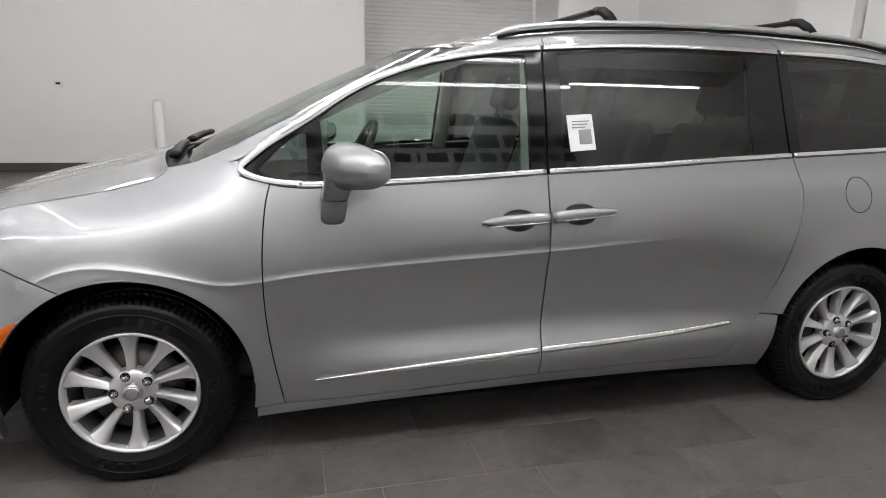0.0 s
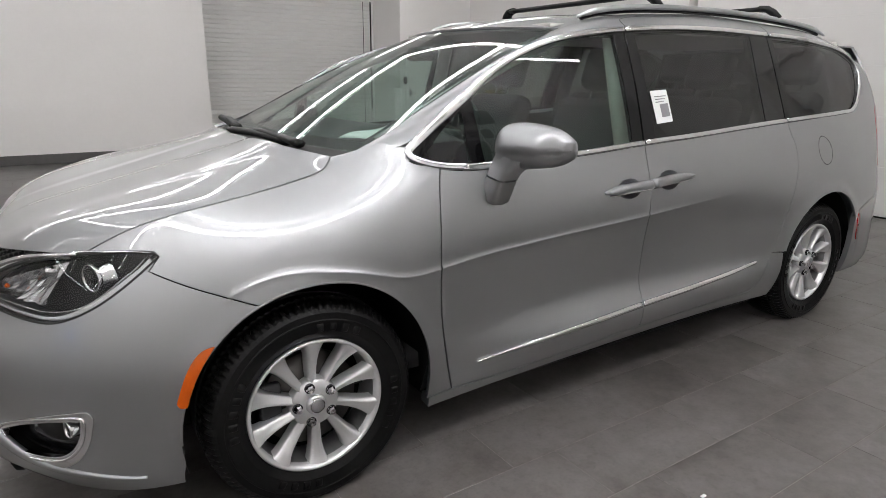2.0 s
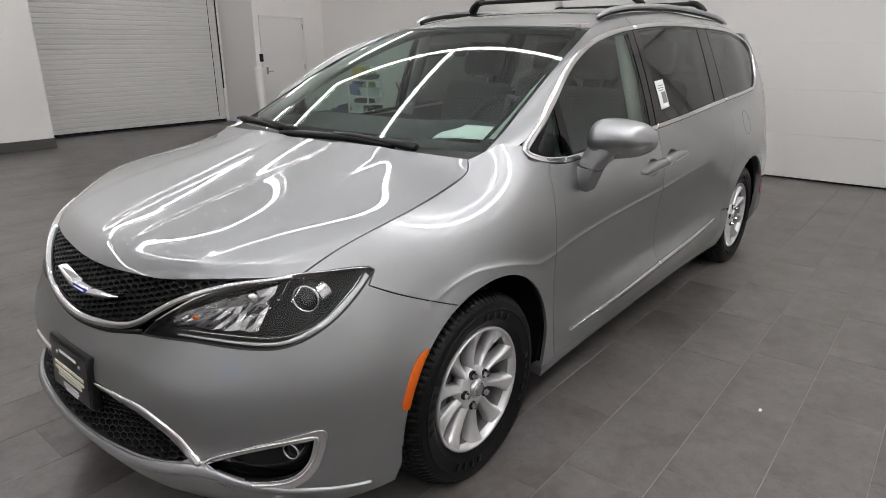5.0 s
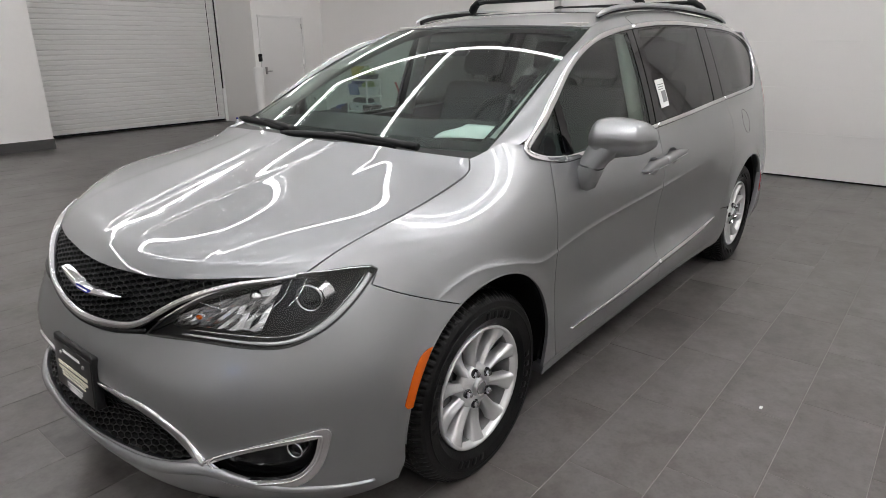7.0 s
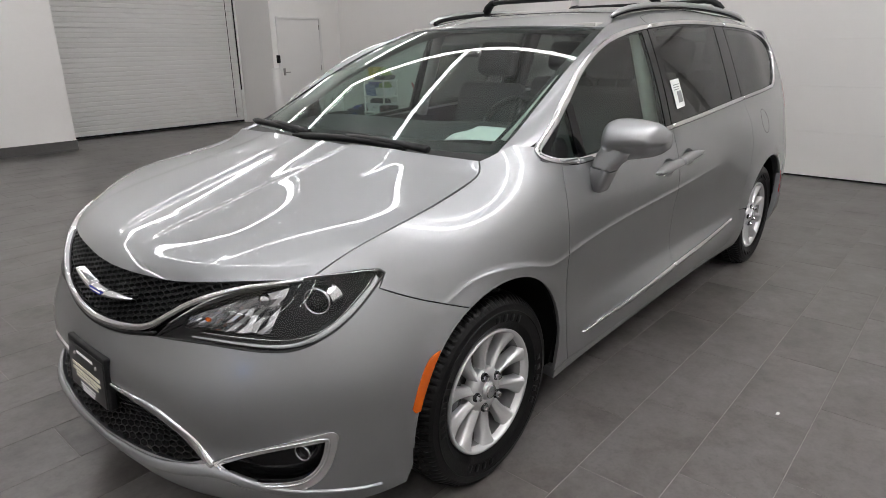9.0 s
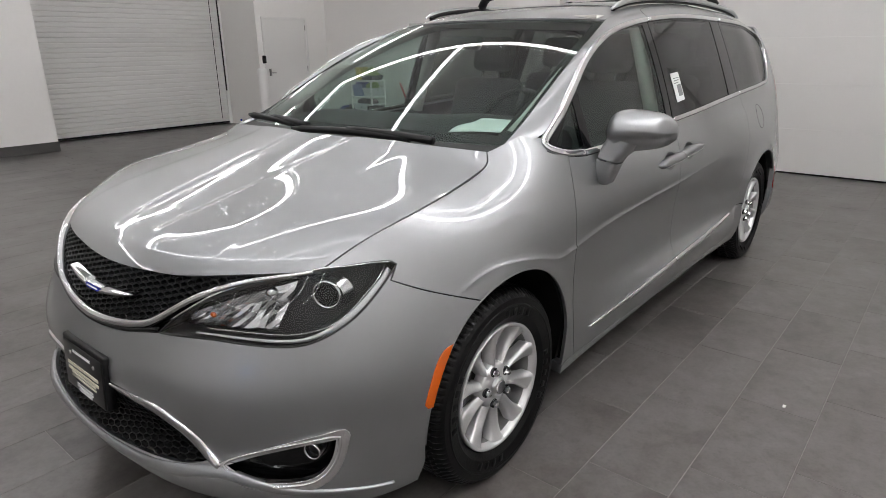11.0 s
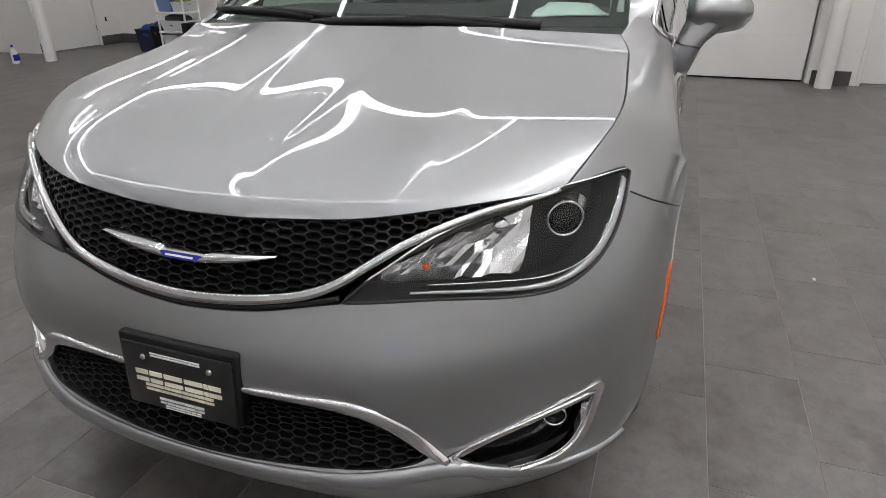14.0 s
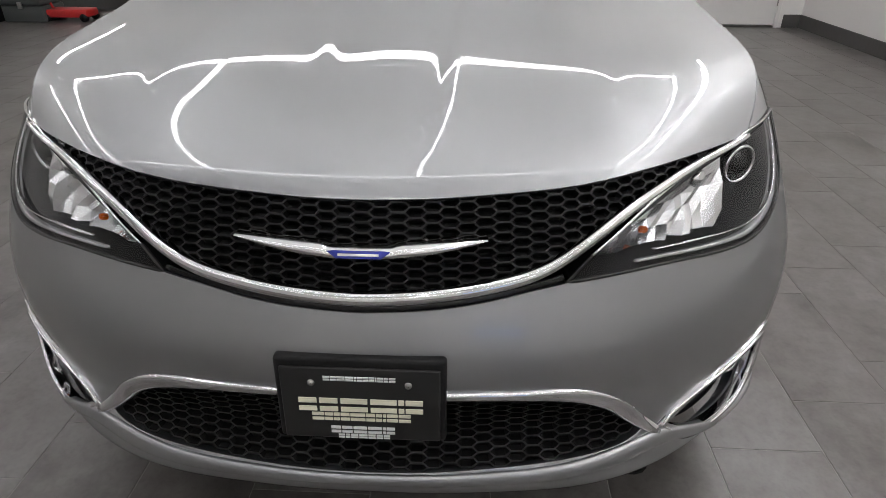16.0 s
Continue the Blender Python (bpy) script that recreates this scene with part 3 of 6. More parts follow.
def bin_of(name, label, x, y, z, wx, wy, h, mat, fill=None):
    t = tagged(new(name), label, "bin")
    t.location = (x, y, z)
    verts, faces = [], []
    for s, zz_ in ((.86, 0), (1, h), (1.04, h), (1.04, h + .02), (.96, h + .02), (.82, .02)):
        for ax, ay in ((-1, -1), (1, -1), (1, 1), (-1, 1)):
            verts.append((ax * wx / 2 * s, ay * wy / 2 * s, zz_))
    for r in range(5):
        for k in range(4):
            l = (k + 1) % 4
            faces.append((r * 4 + k, r * 4 + l, r * 4 + 4 + l, r * 4 + 4 + k))
    faces += [(3, 2, 1, 0), (20, 21, 22, 23)]
    grown("tub", verts, faces, mat, t, smooth=False)
    if fill:
        bm = bmesh.new()
        bmesh.ops.create_icosphere(bm, subdivisions=3, radius=1)
        for v in bm.verts:
            k = 1 + .35 * noise.noise(v.co * 2.2 + Vector((x, y, z)))
            v.co = Vector((v.co.x * wx * .46 * k, v.co.y * wy * .46 * k, h * .82 + max(v.co.z, -.2) * .16 * k))
        part("rags", bm, fill, t, "crumpled cloths heaped in the bin")
    return t


BLUECLOTH = material("blue cloth", (.02, .06, .30), .9, grain=.3, scale=40, bump=.6)
YELLOW = material("yellow plastic", (.75, .58, .03), .45)
GREENC = material("green cloth", (.25, .35, .08), .9, grain=.3, scale=40, bump=.6)
GREYBOX = material("dark grey tool case", (.05, .055, .055), .5, grain=.2, scale=60, bump=.2)
BLUEBIN = material("blue grey bin", (.16, .22, .42), .5)
CLEARBIN = material("milky bin", (.62, .64, .66), .35)
REDP = material("red paint", (.45, .02, .02), .35)
NAVY = material("navy tub", (.01, .014, .04), .5)
bin_of("laundry_tub", "dark navy tub heaped with blue cloths", 6.74, 7.32, 0, .40, .40, .34, NAVY, BLUECLOTH)
bin_of("refuse_tub", "black plastic tub beside the shelf", 6.60, 7.02, 0, .28, .18, .40, BLACK, CLOTH)
bin_of("storage_bin", "milky plastic bin on the lowest shelf", 6.64, 6.76, .06, .32, .30, .21, CLEARBIN)
bin_of("storage_bin", "dark blue bin on the lowest shelf", 6.64, 6.50, .06, .32, .18, .21, BLUEBIN)
bin_of("storage_bin", "clear bin of grey bottles on the second shelf", 6.64, 6.66, .35, .32, .50, .14, CLEARBIN, CLOTH)
bin_of("storage_bin", "blue bin of folded cloths on the third shelf", 6.64, 6.78, .64, .32, .27, .18, BLUEBIN, BLUECLOTH)
bin_of("storage_bin", "clear bin of green cloths on the third shelf", 6.64, 6.52, .64, .32, .22, .13, CLEARBIN, GREENC)
bin_of("storage_bin", "yellow bin of tools on the rack's top", 6.64, 6.80, .93, .20, .14, .20, YELLOW)
bin_of("storage_bin", "dark tray of green cloths on the rack's top", 6.64, 6.54, .93, .28, .30, .06, NAVY, GREENC)
case = tagged(new("loudspeaker_box"), "black box standing on the floor beside shelf", "box")
case.location = (6.36, 6.16, 0)
part("body", box(-.13, .13, -.12, .12, .0, .50, .012), BLACK, case)
part("front", box(-.134, -.13, -.10, .10, .04, .46, .002), GLOSSBLACK, case)
tool = tagged(new("tool_case"), "dark grey plastic tool case on the floor", "tool case")
tool.location = (6.62, 5.70, 0)
part("body", box(-.25, .25, -.27, .27, 0, .2, .02), GREYBOX, tool)
part("lid", box(-.255, .255, -.275, .275, .205, .33, .025), GREYBOX, tool)
part("latch", box(-.27, -.25, -.03, .03, .17, .25, .004), STEEL, tool, "metal latch")
jack = tagged(new("trolley_jack"), "red trolley jack with a long handle", "jack")
jack.location = (6.6, 5.2, 0)
part("frame", box(-.15, .15, -.3, .3, .05, .15, .02), REDP, jack)
v, f = tube([(0, .2, .12), (-.05, .55, .9)], .018)
grown("handle", v, f, REDP, jack)
for sx in (-.13, .13):
    for sy in (-.25, .25):
        v, f = turned([(.001, -.025), (.05, -.025), (.05, .025), (.001, .025)], 20)
        o = grown("wheel", [(y, x, z + .05) for x, y, z in v], f, BLACK, jack)
        o.location = (sx, sy, 0)

# black lettering on the wall behind the camera, as plain bars
sign = tagged(new("wall_sign"), "big black raised lettering in three rows, as plain bars", "sign")
sign.location = (3.4, Y0, 3.03)
for zz, hh, x_from, widths in ((.90, .31, 0, (.44, .46, .56, .56, .21, .42)), (.33, .32, -.25, (.36, .34, .28, .34, .50, .34, .27, .14, .34, .34)), (.0, .19, -.1, (.20, .20, .20, .08, .24, .24, .29, .29, .11, .24, .22, .20, .16, .20))):
    x = x_from
    for w_ in widths:
        part("letter_bar", box(-x - w_ + .07, -x, .0, .03, zz, zz + hh, .004, 1), BLACKSIGN, sign, smooth=False)
        x += w_

# led strips: rectangles of light with cross bars, hung under the ceiling
Z_LED = 3.5


def led_frame(x0, x1, ys, half, ends=True, glow=LED, z=Z_LED):
    t = tagged(new("led_light_frame"), "rectangular frame of white led strips with added fill light under the ceiling", "ceiling light", "led frames under the ceiling")
    cx, cy = .5 * (x0 + x1), .5 * (ys[0] + ys[-1])
    t.location = (cx, cy, z)
    hx, hy = .5 * (x1 - x0), .5 * (ys[-1] - ys[0])

    def run(a, b, along):
        """One line of strips, each about 1.2 m long, in a white housing."""
        n = max(1, round((b - a) / 1.2))
        for k in range(n):
            p, q = a + (b - a) * k / n + .004, a + (b - a) * (k + 1) / n - .004
            part("strip", box(*along(p, q, half), -.052, -.002, .008, 2), glow, t, smooth=False)
        part("strip_housing", box(*along(a, b, half + .006), -.001, .045, .003, 1), DOORWHITE, t, smooth=False)
        # added upward glow fills the room via the ceiling; the tray hides it from below
        part("tray", box(*along(a, b, .037), .0451, .049, .001, 1), DOORWHITE, t, smooth=False)
        part("uplight", box(*along(a + .01, b - .01, .033), .0495, .056, .002, 1), glow, t, "added upward led fill strip", smooth=False)

    for y in ys:
        run(-hx, hx, lambda p, q, w, y=y - cy: (p, q, y - w, y + w))
    for x in (-hx, hx):
        for y in (-hy, hy) if hy else (0,):
            v, f = tube([(x * .98, y, .04), (x * .98, y, H_ROOM - z)], .004, 6)
            grown("hanger", v, f, STEEL, t)
        if ends:
            for y0, y1 in zip(ys[:-1], ys[1:]):
                run(y0 - cy + half + .008, y1 - cy - half - .008, lambda p, q, w, x=x: (x - w, x + w, p, q))


led_frame(-1.7, 2.5, (-2.15, 0, 1.8, 4.2), .016)
led_frame(-1.7, 2.95, (-2.62,), .018, False)
led_frame(-6.3, -3.0, (-2.15, 0, 1.8), .016, glow=LED_WEST)
# added fill line for doors and south wall; its reflection overlaps the -2.62 strip's
led_frame(-6.3, 5.4, (-3.6,), .016, False, LED_FILL, 4.69)
led_frame(-4.6, 2.5, (5.6,), .012, False)
led_frame(3.6, 6.2, (5.0, 7.2), .016, False)

# ---- the car ----
car = tagged(new("minivan"), "silver metallic minivan with chrome trim and black roof bars, parked", "car")


def nose(s, z, out=0.0):
    """The skin round the nose; s is the way from the middle, positive towards the near side."""
    s = np.atleast_1d(np.array(s, float))
    p = skin(U0 + np.abs(s), z, out)
    p[:, 1] *= np.where(s < 0, -1, 1)
    return p


def tail(s, z, out=0.0):
    s = np.atleast_1d(np.array(s, float))
    p = skin(U1 - np.abs(s), z, out)
    p[:, 1] *= np.where(s > 0, -1, 1)
    return p


def deeper(f, out):
    return lambda a, b: f(a, b, out)


def arc(cx, cz, r, a0, a1, n=24):
    return [(cx + r * math.cos(radians(a0 + (a1 - a0) * i / n)), cz + r * math.sin(radians(a0 + (a1 - a0) * i / n))) for i in range(n + 1)]


BELT = [(.395, 1.126), (.494, 1.090), (.669, 1.074), (.958, 1.081), (1.246, 1.094), (1.565, 1.113), (1.892, 1.128), (2.284, 1.150), (2.725, 1.172), (3.226, 1.194), (3.47, 1.205)]
belt_z = Spline([p[0] for p in BELT], [p[1] for p in BELT])
TOP = [(.395, 1.139), (.500, 1.225), (.660, 1.326), (.764, 1.393), (.939, 1.479), (1.119, 1.536), (1.327, 1.575), (1.589, 1.604), (1.947, 1.627), (2.36, 1.634), (2.734, 1.628), (3.1, 1.618), (3.4, 1.598), (3.62, 1.558), (3.73, 1.50)]
top_z = Spline([p[0] for p in TOP], [p[1] for p in TOP])


def belt(a, b, lift=0.0, n=12):
    return [(x, float(belt_z(x)[0]) + lift) for x in np.linspace(a, b, n)]


def top(a, b, lift=0.0, n=14):
    return [(x, float(top_z(x)[0]) + lift) for x in np.linspace(a, b, n)]


GAP_A = [(.510, 1.094), (.491, 1.024), (.474, .888), (.469, .746), (.477, .572), (.503, .389), (.528, .261)]
GAP_B = [(1.539, .302), (1.546, .406), (1.556, .544), (1.567, .732), (1.569, .915), (1.566, 1.0), (1.566, 1.113)]
GAP_C = [(2.335, .308), (2.417, .321), (2.488, .386), (2.574, .496), (2.656, .662), (2.718, .837), (2.757, 1.029), (2.727, 1.172)]
SILL_TOP = [(.528, .261), (.730, .261), (1.178, .284), (1.539, .302)]
SILL_TOP2 = [(1.539, .302), (1.922, .308), (2.335, .308)]
HOOD_GAP = [(-.712, .907), (-.58, .961), (-.365, 1.012), (-.115, 1.050), (.075, 1.087), (.135, 1.112), (.160, 1.138)]
LAMP_TOP = [(-1.240, .729), (-1.170, .782), (-1.061, .831), (-.928, .871), (-.804, .893), (-.712, .907), (-.634, .913), (-.52, .916), (-.452, .912)]
LAMP_LOW = [(-.437, .903), (-.487, .868), (-.525, .842), (-.600, .795), (-.676, .757), (-.751, .732), (-.822, .725), (-.923, .729), (-1.049, .734), (-1.252, .720)]
BUMPER_GAP = [(-.471, .866), (-.352, .815), (-.178, .747)]

HANDLES = [(1.285, 1.556, .934, .946, 1), (1.578, 1.842, .948, .966, -1)]
CUPS = [[(.5 * (x0 + x1) + .015 * sg + .070 * math.cos(a), .5 * (z0 + z1) + .040 * math.sin(a)) for a in np.linspace(0, 2 * math.pi, 40, endpoint=False)] for x0, x1, z0, z1, sg in HANDLES]
FOLD = [(u, float(CREASES[0][0](u)[0])) for u in np.linspace(-.34, 2.25, 200)]
# sheet metal of the two sides
for mir in (False, True):
    fender = panel("fender", skin, loop_of(HOOD_GAP, [(.160, 1.138), (.22, 1.150), (.30, 1.172)], [(.30, 1.172), (.345, 1.176), (.395, 1.139)], [(.395, 1.139), (.40, 1.12), (.44, 1.103), (.510, 1.094)], GAP_A,
                                           [(.528, .261), (.415, .255)], [(.415, .255), (.42, .30)] + arc(*ARCH_F, 5, 114.6), BUMPER_GAP[::-1], [(-.471, .866), (-.437, .903)], [(-.437, .903), (-.452, .914)], [(-.452, .914), (-.52, .918), (-.634, .915), (-.712, .909)]),
                   PAINT, car, mirror=mir, step=.025, lines=[FOLD])
    fdoor = panel("front_door", skin, loop_of(GAP_A, SILL_TOP, GAP_B, belt(1.566, .510)), PAINT, car, holes=[CUPS[0]], mirror=mir, lines=[FOLD])
    sdoor = panel("sliding_door", skin, loop_of(GAP_B[::-1], SILL_TOP2, GAP_C, belt(2.727, 1.566)), PAINT, car, holes=[CUPS[1]], mirror=mir, lines=[FOLD])
    panel("sill", skin, loop_of([(.425, .212), (.73, .222), (1.182, .240), (1.669, .252), (2.21, .250), (2.62, .240)], [(2.62, .240), (2.655, .40), (2.668, .487)], [(2.668, .489), (2.574, .496)], GAP_C[3::-1], SILL_TOP2[::-1], SILL_TOP[::-1], [(.528, .261), (.425, .253)]),
          PAINT, car, mirror=mir, deep=.05)
    panel("quarter_panel", skin, loop_of(GAP_C[3:], belt(2.727, 3.47), [(3.47, 1.205), (3.56, 1.225), (3.65, 1.31), (3.75, 1.46), (3.73, 1.51)], [(3.73, 1.51), (3.80, 1.50), (3.92, 1.40)], [(3.92, 1.40), (3.93, 1.24)], [(3.93, 1.24), (3.88, 1.20), (3.87, .98), (3.90, .86)],
                                                 [(3.90, .86), (3.905, .70)], [(3.905, .70), (3.6, .655), (3.447, .60)], arc(*ARCH_R, 34, 162), [(2.686, .489), (2.574, .496)]), PAINT, car, mirror=mir, step=.035)
    panel("rocker_structure", deeper(skin, -.03), loop_of([(.40, .28), (2.64, .28)], [(2.64, .28), (2.60, 1.12)], [(2.60, 1.12), (.36, 1.08)], [(.36, 1.08), (.40, .8)], [(.40, .8), (.44, .5), (.40, .28)]), DARK, car, mirror=mir, step=.08, deep=0)
    panel("quarter_structure", deeper(skin, -.03), loop_of([(2.60, .62), (2.8, .74), (3.09, .80), (3.4, .74), (3.9, .70)], [(3.9, .70), (3.9, 1.4)], [(3.9, 1.4), (3.6, 1.19)], [(3.6, 1.19), (2.60, 1.15)], [(2.60, 1.15), (2.60, .62)]), DARK, car, mirror=mir, step=.08, deep=0)
    # turned-out lips of the wheel arches
    for a in (arc(*ARCH_F, 0, 180, 60), arc(*ARCH_R, 8, 162, 60)):
        ribbon("arch_lip", skin, a, .006, .001, PAINT, car, mirror=mir)
    # glass band
    fr = loop_of([(.448, 1.140), (.558, 1.236), (.659, 1.300), (.763, 1.377), (.894, 1.451), (1.028, 1.507), (1.211, 1.549), (1.372, 1.568), (1.520, 1.577)], [(1.520, 1.577), (1.510, 1.35), (1.500, 1.128)], belt(1.500, .60, .018), [(.60, 1.094), (.51, 1.104), (.448, 1.140)])
    main = [p for p in loop_of([(.690, 1.318), (.763, 1.374), (.894, 1.448), (1.028, 1.504), (1.211, 1.546), (1.372, 1.565), (1.515, 1.573)], [(1.515, 1.573), (1.506, 1.35), (1.497, 1.130)], belt(1.497, .705, .020), [(.705, 1.096), (.690, 1.318)])]
    small = loop_of([(.468, 1.140), (.56, 1.226), (.640, 1.280)], [(.640, 1.280), (.645, 1.1)], [(.645, 1.1), (.56, 1.102), (.50, 1.115), (.468, 1.140)])
    panel("window_frame", deeper(skin, -.006), loop_of(top(.40, 1.585, -.004), [(1.585, 1.600), (1.560, 1.117)], belt(1.560, .40, .006)), GLOSSBLACK, fdoor, holes=[main, small], mirror=mir, deep=.02, gap=.0005)
    panel("window_pane", deeper(skin, -.009), main, DOORGLASS, fdoor, "clear greenish door glass", mirror=mir, deep=0, gap=-.003)
    panel("quarter_light", deeper(skin, -.009), small, DOORGLASS, fdoor, mirror=mir, deep=0, gap=-.003)
    slide = loop_of([(1.655, 1.584), (1.941, 1.603), (2.213, 1.612), (2.560, 1.609)], [(2.560, 1.609), (2.530, 1.40), (2.528, 1.184)], belt(2.528, 1.645, .020), [(1.645, 1.137), (1.655, 1.584)])
    panel("window_frame", deeper(skin, -.006), loop_of(top(1.592, 2.722, -.004), [(2.722, 1.625), (2.708, 1.363), (2.716, 1.176)], belt(2.716, 1.571, .006), [(1.571, 1.119), (1.592, 1.600)]), GLOSSBLACK, sdoor, holes=[slide], mirror=mir, deep=.02, gap=.002)
    panel("window_pane", deeper(skin, -.009), slide, PRIVACY, sdoor, "dark privacy glass", mirror=mir, deep=0, gap=-.003)
    quarter = loop_of([(2.775, 1.598), (3.1, 1.590), (3.36, 1.575), (3.56, 1.545), (3.68, 1.49)], [(3.68, 1.49), (3.66, 1.40), (3.58, 1.27), (3.53, 1.235), (3.45, 1.222)], belt(3.45, 2.775, .020), [(2.775, 1.19), (2.775, 1.598)])
    panel("quarter_frame", deeper(skin, -.006), loop_of(top(2.728, 3.66, -.004), [(3.66, 1.545), (3.72, 1.50), (3.71, 1.42), (3.62, 1.27), (3.55, 1.222), (3.45, 1.209)], belt(3.45, 2.724, .006), [(2.724, 1.177), (2.715, 1.363), (2.728, 1.624)]), GLOSSBLACK, car, holes=[quarter], mirror=mir, deep=.02, gap=.002)
    panel("quarter_window", deeper(skin, -.009), quarter, PRIVACY, car, "dark privacy glass", mirror=mir, deep=0, gap=-.003)
    # bright trim
    ribbon("belt_trim", skin, belt(.60, 1.560, .011, 40), .022, .006, CHROME, fdoor, mirror=mir)
    ribbon("belt_trim", skin, belt(1.574, 2.718, .011, 40), .022, .006, CHROME, sdoor, mirror=mir)
    ribbon("quarter_trim", skin, curve2(belt(2.735, 3.42, .011, 14) + [(3.50, 1.218), (3.60, 1.262), (3.68, 1.35), (3.735, 1.455), (3.70, 1.525), (3.60, 1.566)] + top(3.45, 2.745, -.002, 10)), .020, .006, CHROME, car, mirror=mir)
    ribbon("window_trim", skin, curve2([(.62, 1.088), (.52, 1.096), (.44, 1.116), (.408, 1.140)] + top(.44, 1.583, -.002, 22)), [.022, .024, .028, .034, .030, .026, .024, .022, .022, .020, .020], .007, CHROME, fdoor, mirror=mir)
    ribbon("window_trim", skin, top(1.598, 2.722, -.002, 40), .020, .006, CHROME, sdoor, mirror=mir)
    ribbon("door_strip", skin, curve2([(.640, .350), (.80, .362), (1.1, .384), (1.535, .408)]), [.004, .018, .024, .026, .026], .009, CHROME, fdoor, "chrome strip low on the door", mirror=mir)
    ribbon("door_strip", skin, curve2([(1.550, .409), (1.9, .424), (2.2, .443), (2.43, .466)]), [.026, .026, .025, .023, .019], .009, CHROME, sdoor, "chrome strip low on the door", mirror=mir)
    # handles
    for dr, cup, (x0, x1, z0, z1, sgn) in zip((fdoor, sdoor), CUPS, HANDLES):
        cm = np.mean(cup, axis=0)
        dish, df_ = [], []
        for k_, dep in ((1.05, .002), (.97, -.006), (.85, -.016), (.6, -.024), (.3, -.027), (.02, -.028)):
            q_ = cm + (np.array(cup) - cm) * k_
            dish += [*(skin(q_[:, 0], q_[:, 1], dep if dep < 0 else -.0035) * ((1, -1, 1) if mir else (1, 1, 1)))]
        for r_ in range(5):
            df_ += [(r_ * 40 + a, r_ * 40 + (a + 1) % 40, r_ * 40 + 40 + (a + 1) % 40, r_ * 40 + 40 + a) for a in range(40)]
        grown("handle_cup", dish, [q[::-1] for q in df_] if mir else df_, PAINT, dr)
        ribbon("door_handle", skin, curve2([(x0, z0), (.5 * (x0 + x1), .5 * (z0 + z1) + .002), (x1, z1)]), [.012, .034, .042, .044, .044, .044] if sgn > 0 else [.044, .044, .044, .042, .034, .012], .032, PAINT, dr, mirror=mir)
        ribbon("handle_trim", skin, curve2([(x0 + .02, z0 - .014), (.5 * (x0 + x1), .5 * (z0 + z1) - .015), (x1 - .01, z1 - .015)]), .004, .031, CHROME, dr, mirror=mir)
    ribbon("fuel_flap_seam", skin, [(3.055 + .072 * math.cos(a), 1.012 + .076 * math.sin(a)) for a in np.linspace(0, 2 * math.pi, 60, endpoint=False)], .004, .0006, SEAL, car, mirror=mir, closed=True) if not mir else None
    panel("side_marker", deeper(skin, .003), loop_of([(-.312, .652), (-.350, .640), (-.392, .585), (-.426, .496)], [(-.426, .496), (-.421, .484), (-.400, .482)], [(-.400, .482), (-.378, .545), (-.348, .602), (-.312, .652)]), AMBER, car, "amber side marker lens", mirror=mir, gap=0, deep=.01)
    panel("tail_marker", deeper(skin, .003), curve2([(3.50, .60), (3.53, .60), (3.535, .52), (3.52, .45), (3.50, .45)], closed=True), RED, car, "red side marker lens", mirror=mir, gap=0, deep=.01)
    panel("tail_lamp", deeper(skin, .001), loop_of([(3.93, 1.24), (3.88, 1.20), (3.87, .98), (3.90, .86)], [(3.90, .86), (4.25, .92), (4.30, 1.05)], [(4.30, 1.05), (4.15, 1.20), (3.93, 1.24)]), RED, car, "red wrap-round tail lamp", mirror=mir)
    # window sticker
    if not mir:
        sticker = panel("window_sticker", deeper(skin, -.004), loop_of([(1.672, 1.200), (1.782, 1.208)], [(1.782, 1.208), (1.775, 1.345)], [(1.775, 1.345), (1.664, 1.339)], [(1.664, 1.339), (1.672, 1.200)]), PAPER, sdoor, "white paper sticker with grey print", deep=.001, gap=0)
        for k in range(3):
            ribbon("print_line", deeper(skin, -.003), [(1.685, 1.315 - k * .012), (1.762 - .01 * k, 1.319 - k * .012)], .004, .0008, INK, sticker)
        panel("print_block", deeper(skin, -.0025), loop_of([(1.714, 1.228), (1.768, 1.232)], [(1.768, 1.232), (1.765, 1.286)], [(1.765, 1.286), (1.712, 1.282)], [(1.712, 1.282), (1.714, 1.228)]), INK, sticker, deep=.0008, gap=0)

    panel("pillar_base", deeper(skin, -.005), loop_of([(.27, 1.12), (.415, 1.115)], [(.415, 1.115), (.418, 1.160)], [(.418, 1.160), (.335, 1.170)], [(.335, 1.170), (.27, 1.12)]), PAINT, car, mirror=mir, step=.02, deep=0, gap=0)

# pillars and cant rails
RAIL_A = [(.30, 1.150), (.372, 1.160), (.50, 1.232), (.66, 1.334), (.764, 1.401), (.939, 1.487), (1.119, 1.544), (1.327, 1.584), (1.589, 1.613), (1.947, 1.636), (2.36, 1.643), (2.734, 1.637), (3.1, 1.627), (3.4, 1.607), (3.72, 1.52)]
RAIL_B = [(.255, .776, 1.158), (.345, .768, 1.195), (.50, .752, 1.272), (.66, .735, 1.352), (.764, .722, 1.402), (.939, .698, 1.478), (1.119, .668, 1.545), (1.30, .635, 1.605), (1.589, .606, 1.662), (1.947, .590, 1.695), (2.36, .585, 1.708), (2.734, .580, 1.700), (3.1, .575, 1.688), (3.4, .570, 1.665), (3.80, .575, 1.585)]
_k = np.r_[0, np.cumsum([math.dist(a, b) for a, b in zip(RAIL_A[:-1], RAIL_A[1:])])]
_ra = Spline(_k, [skin(u, z, -.008 if u < .35 else 0)[0].tolist() for u, z in RAIL_A])
_rb = Spline(_k, [(x, -w, z) for x, w, z in RAIL_B])


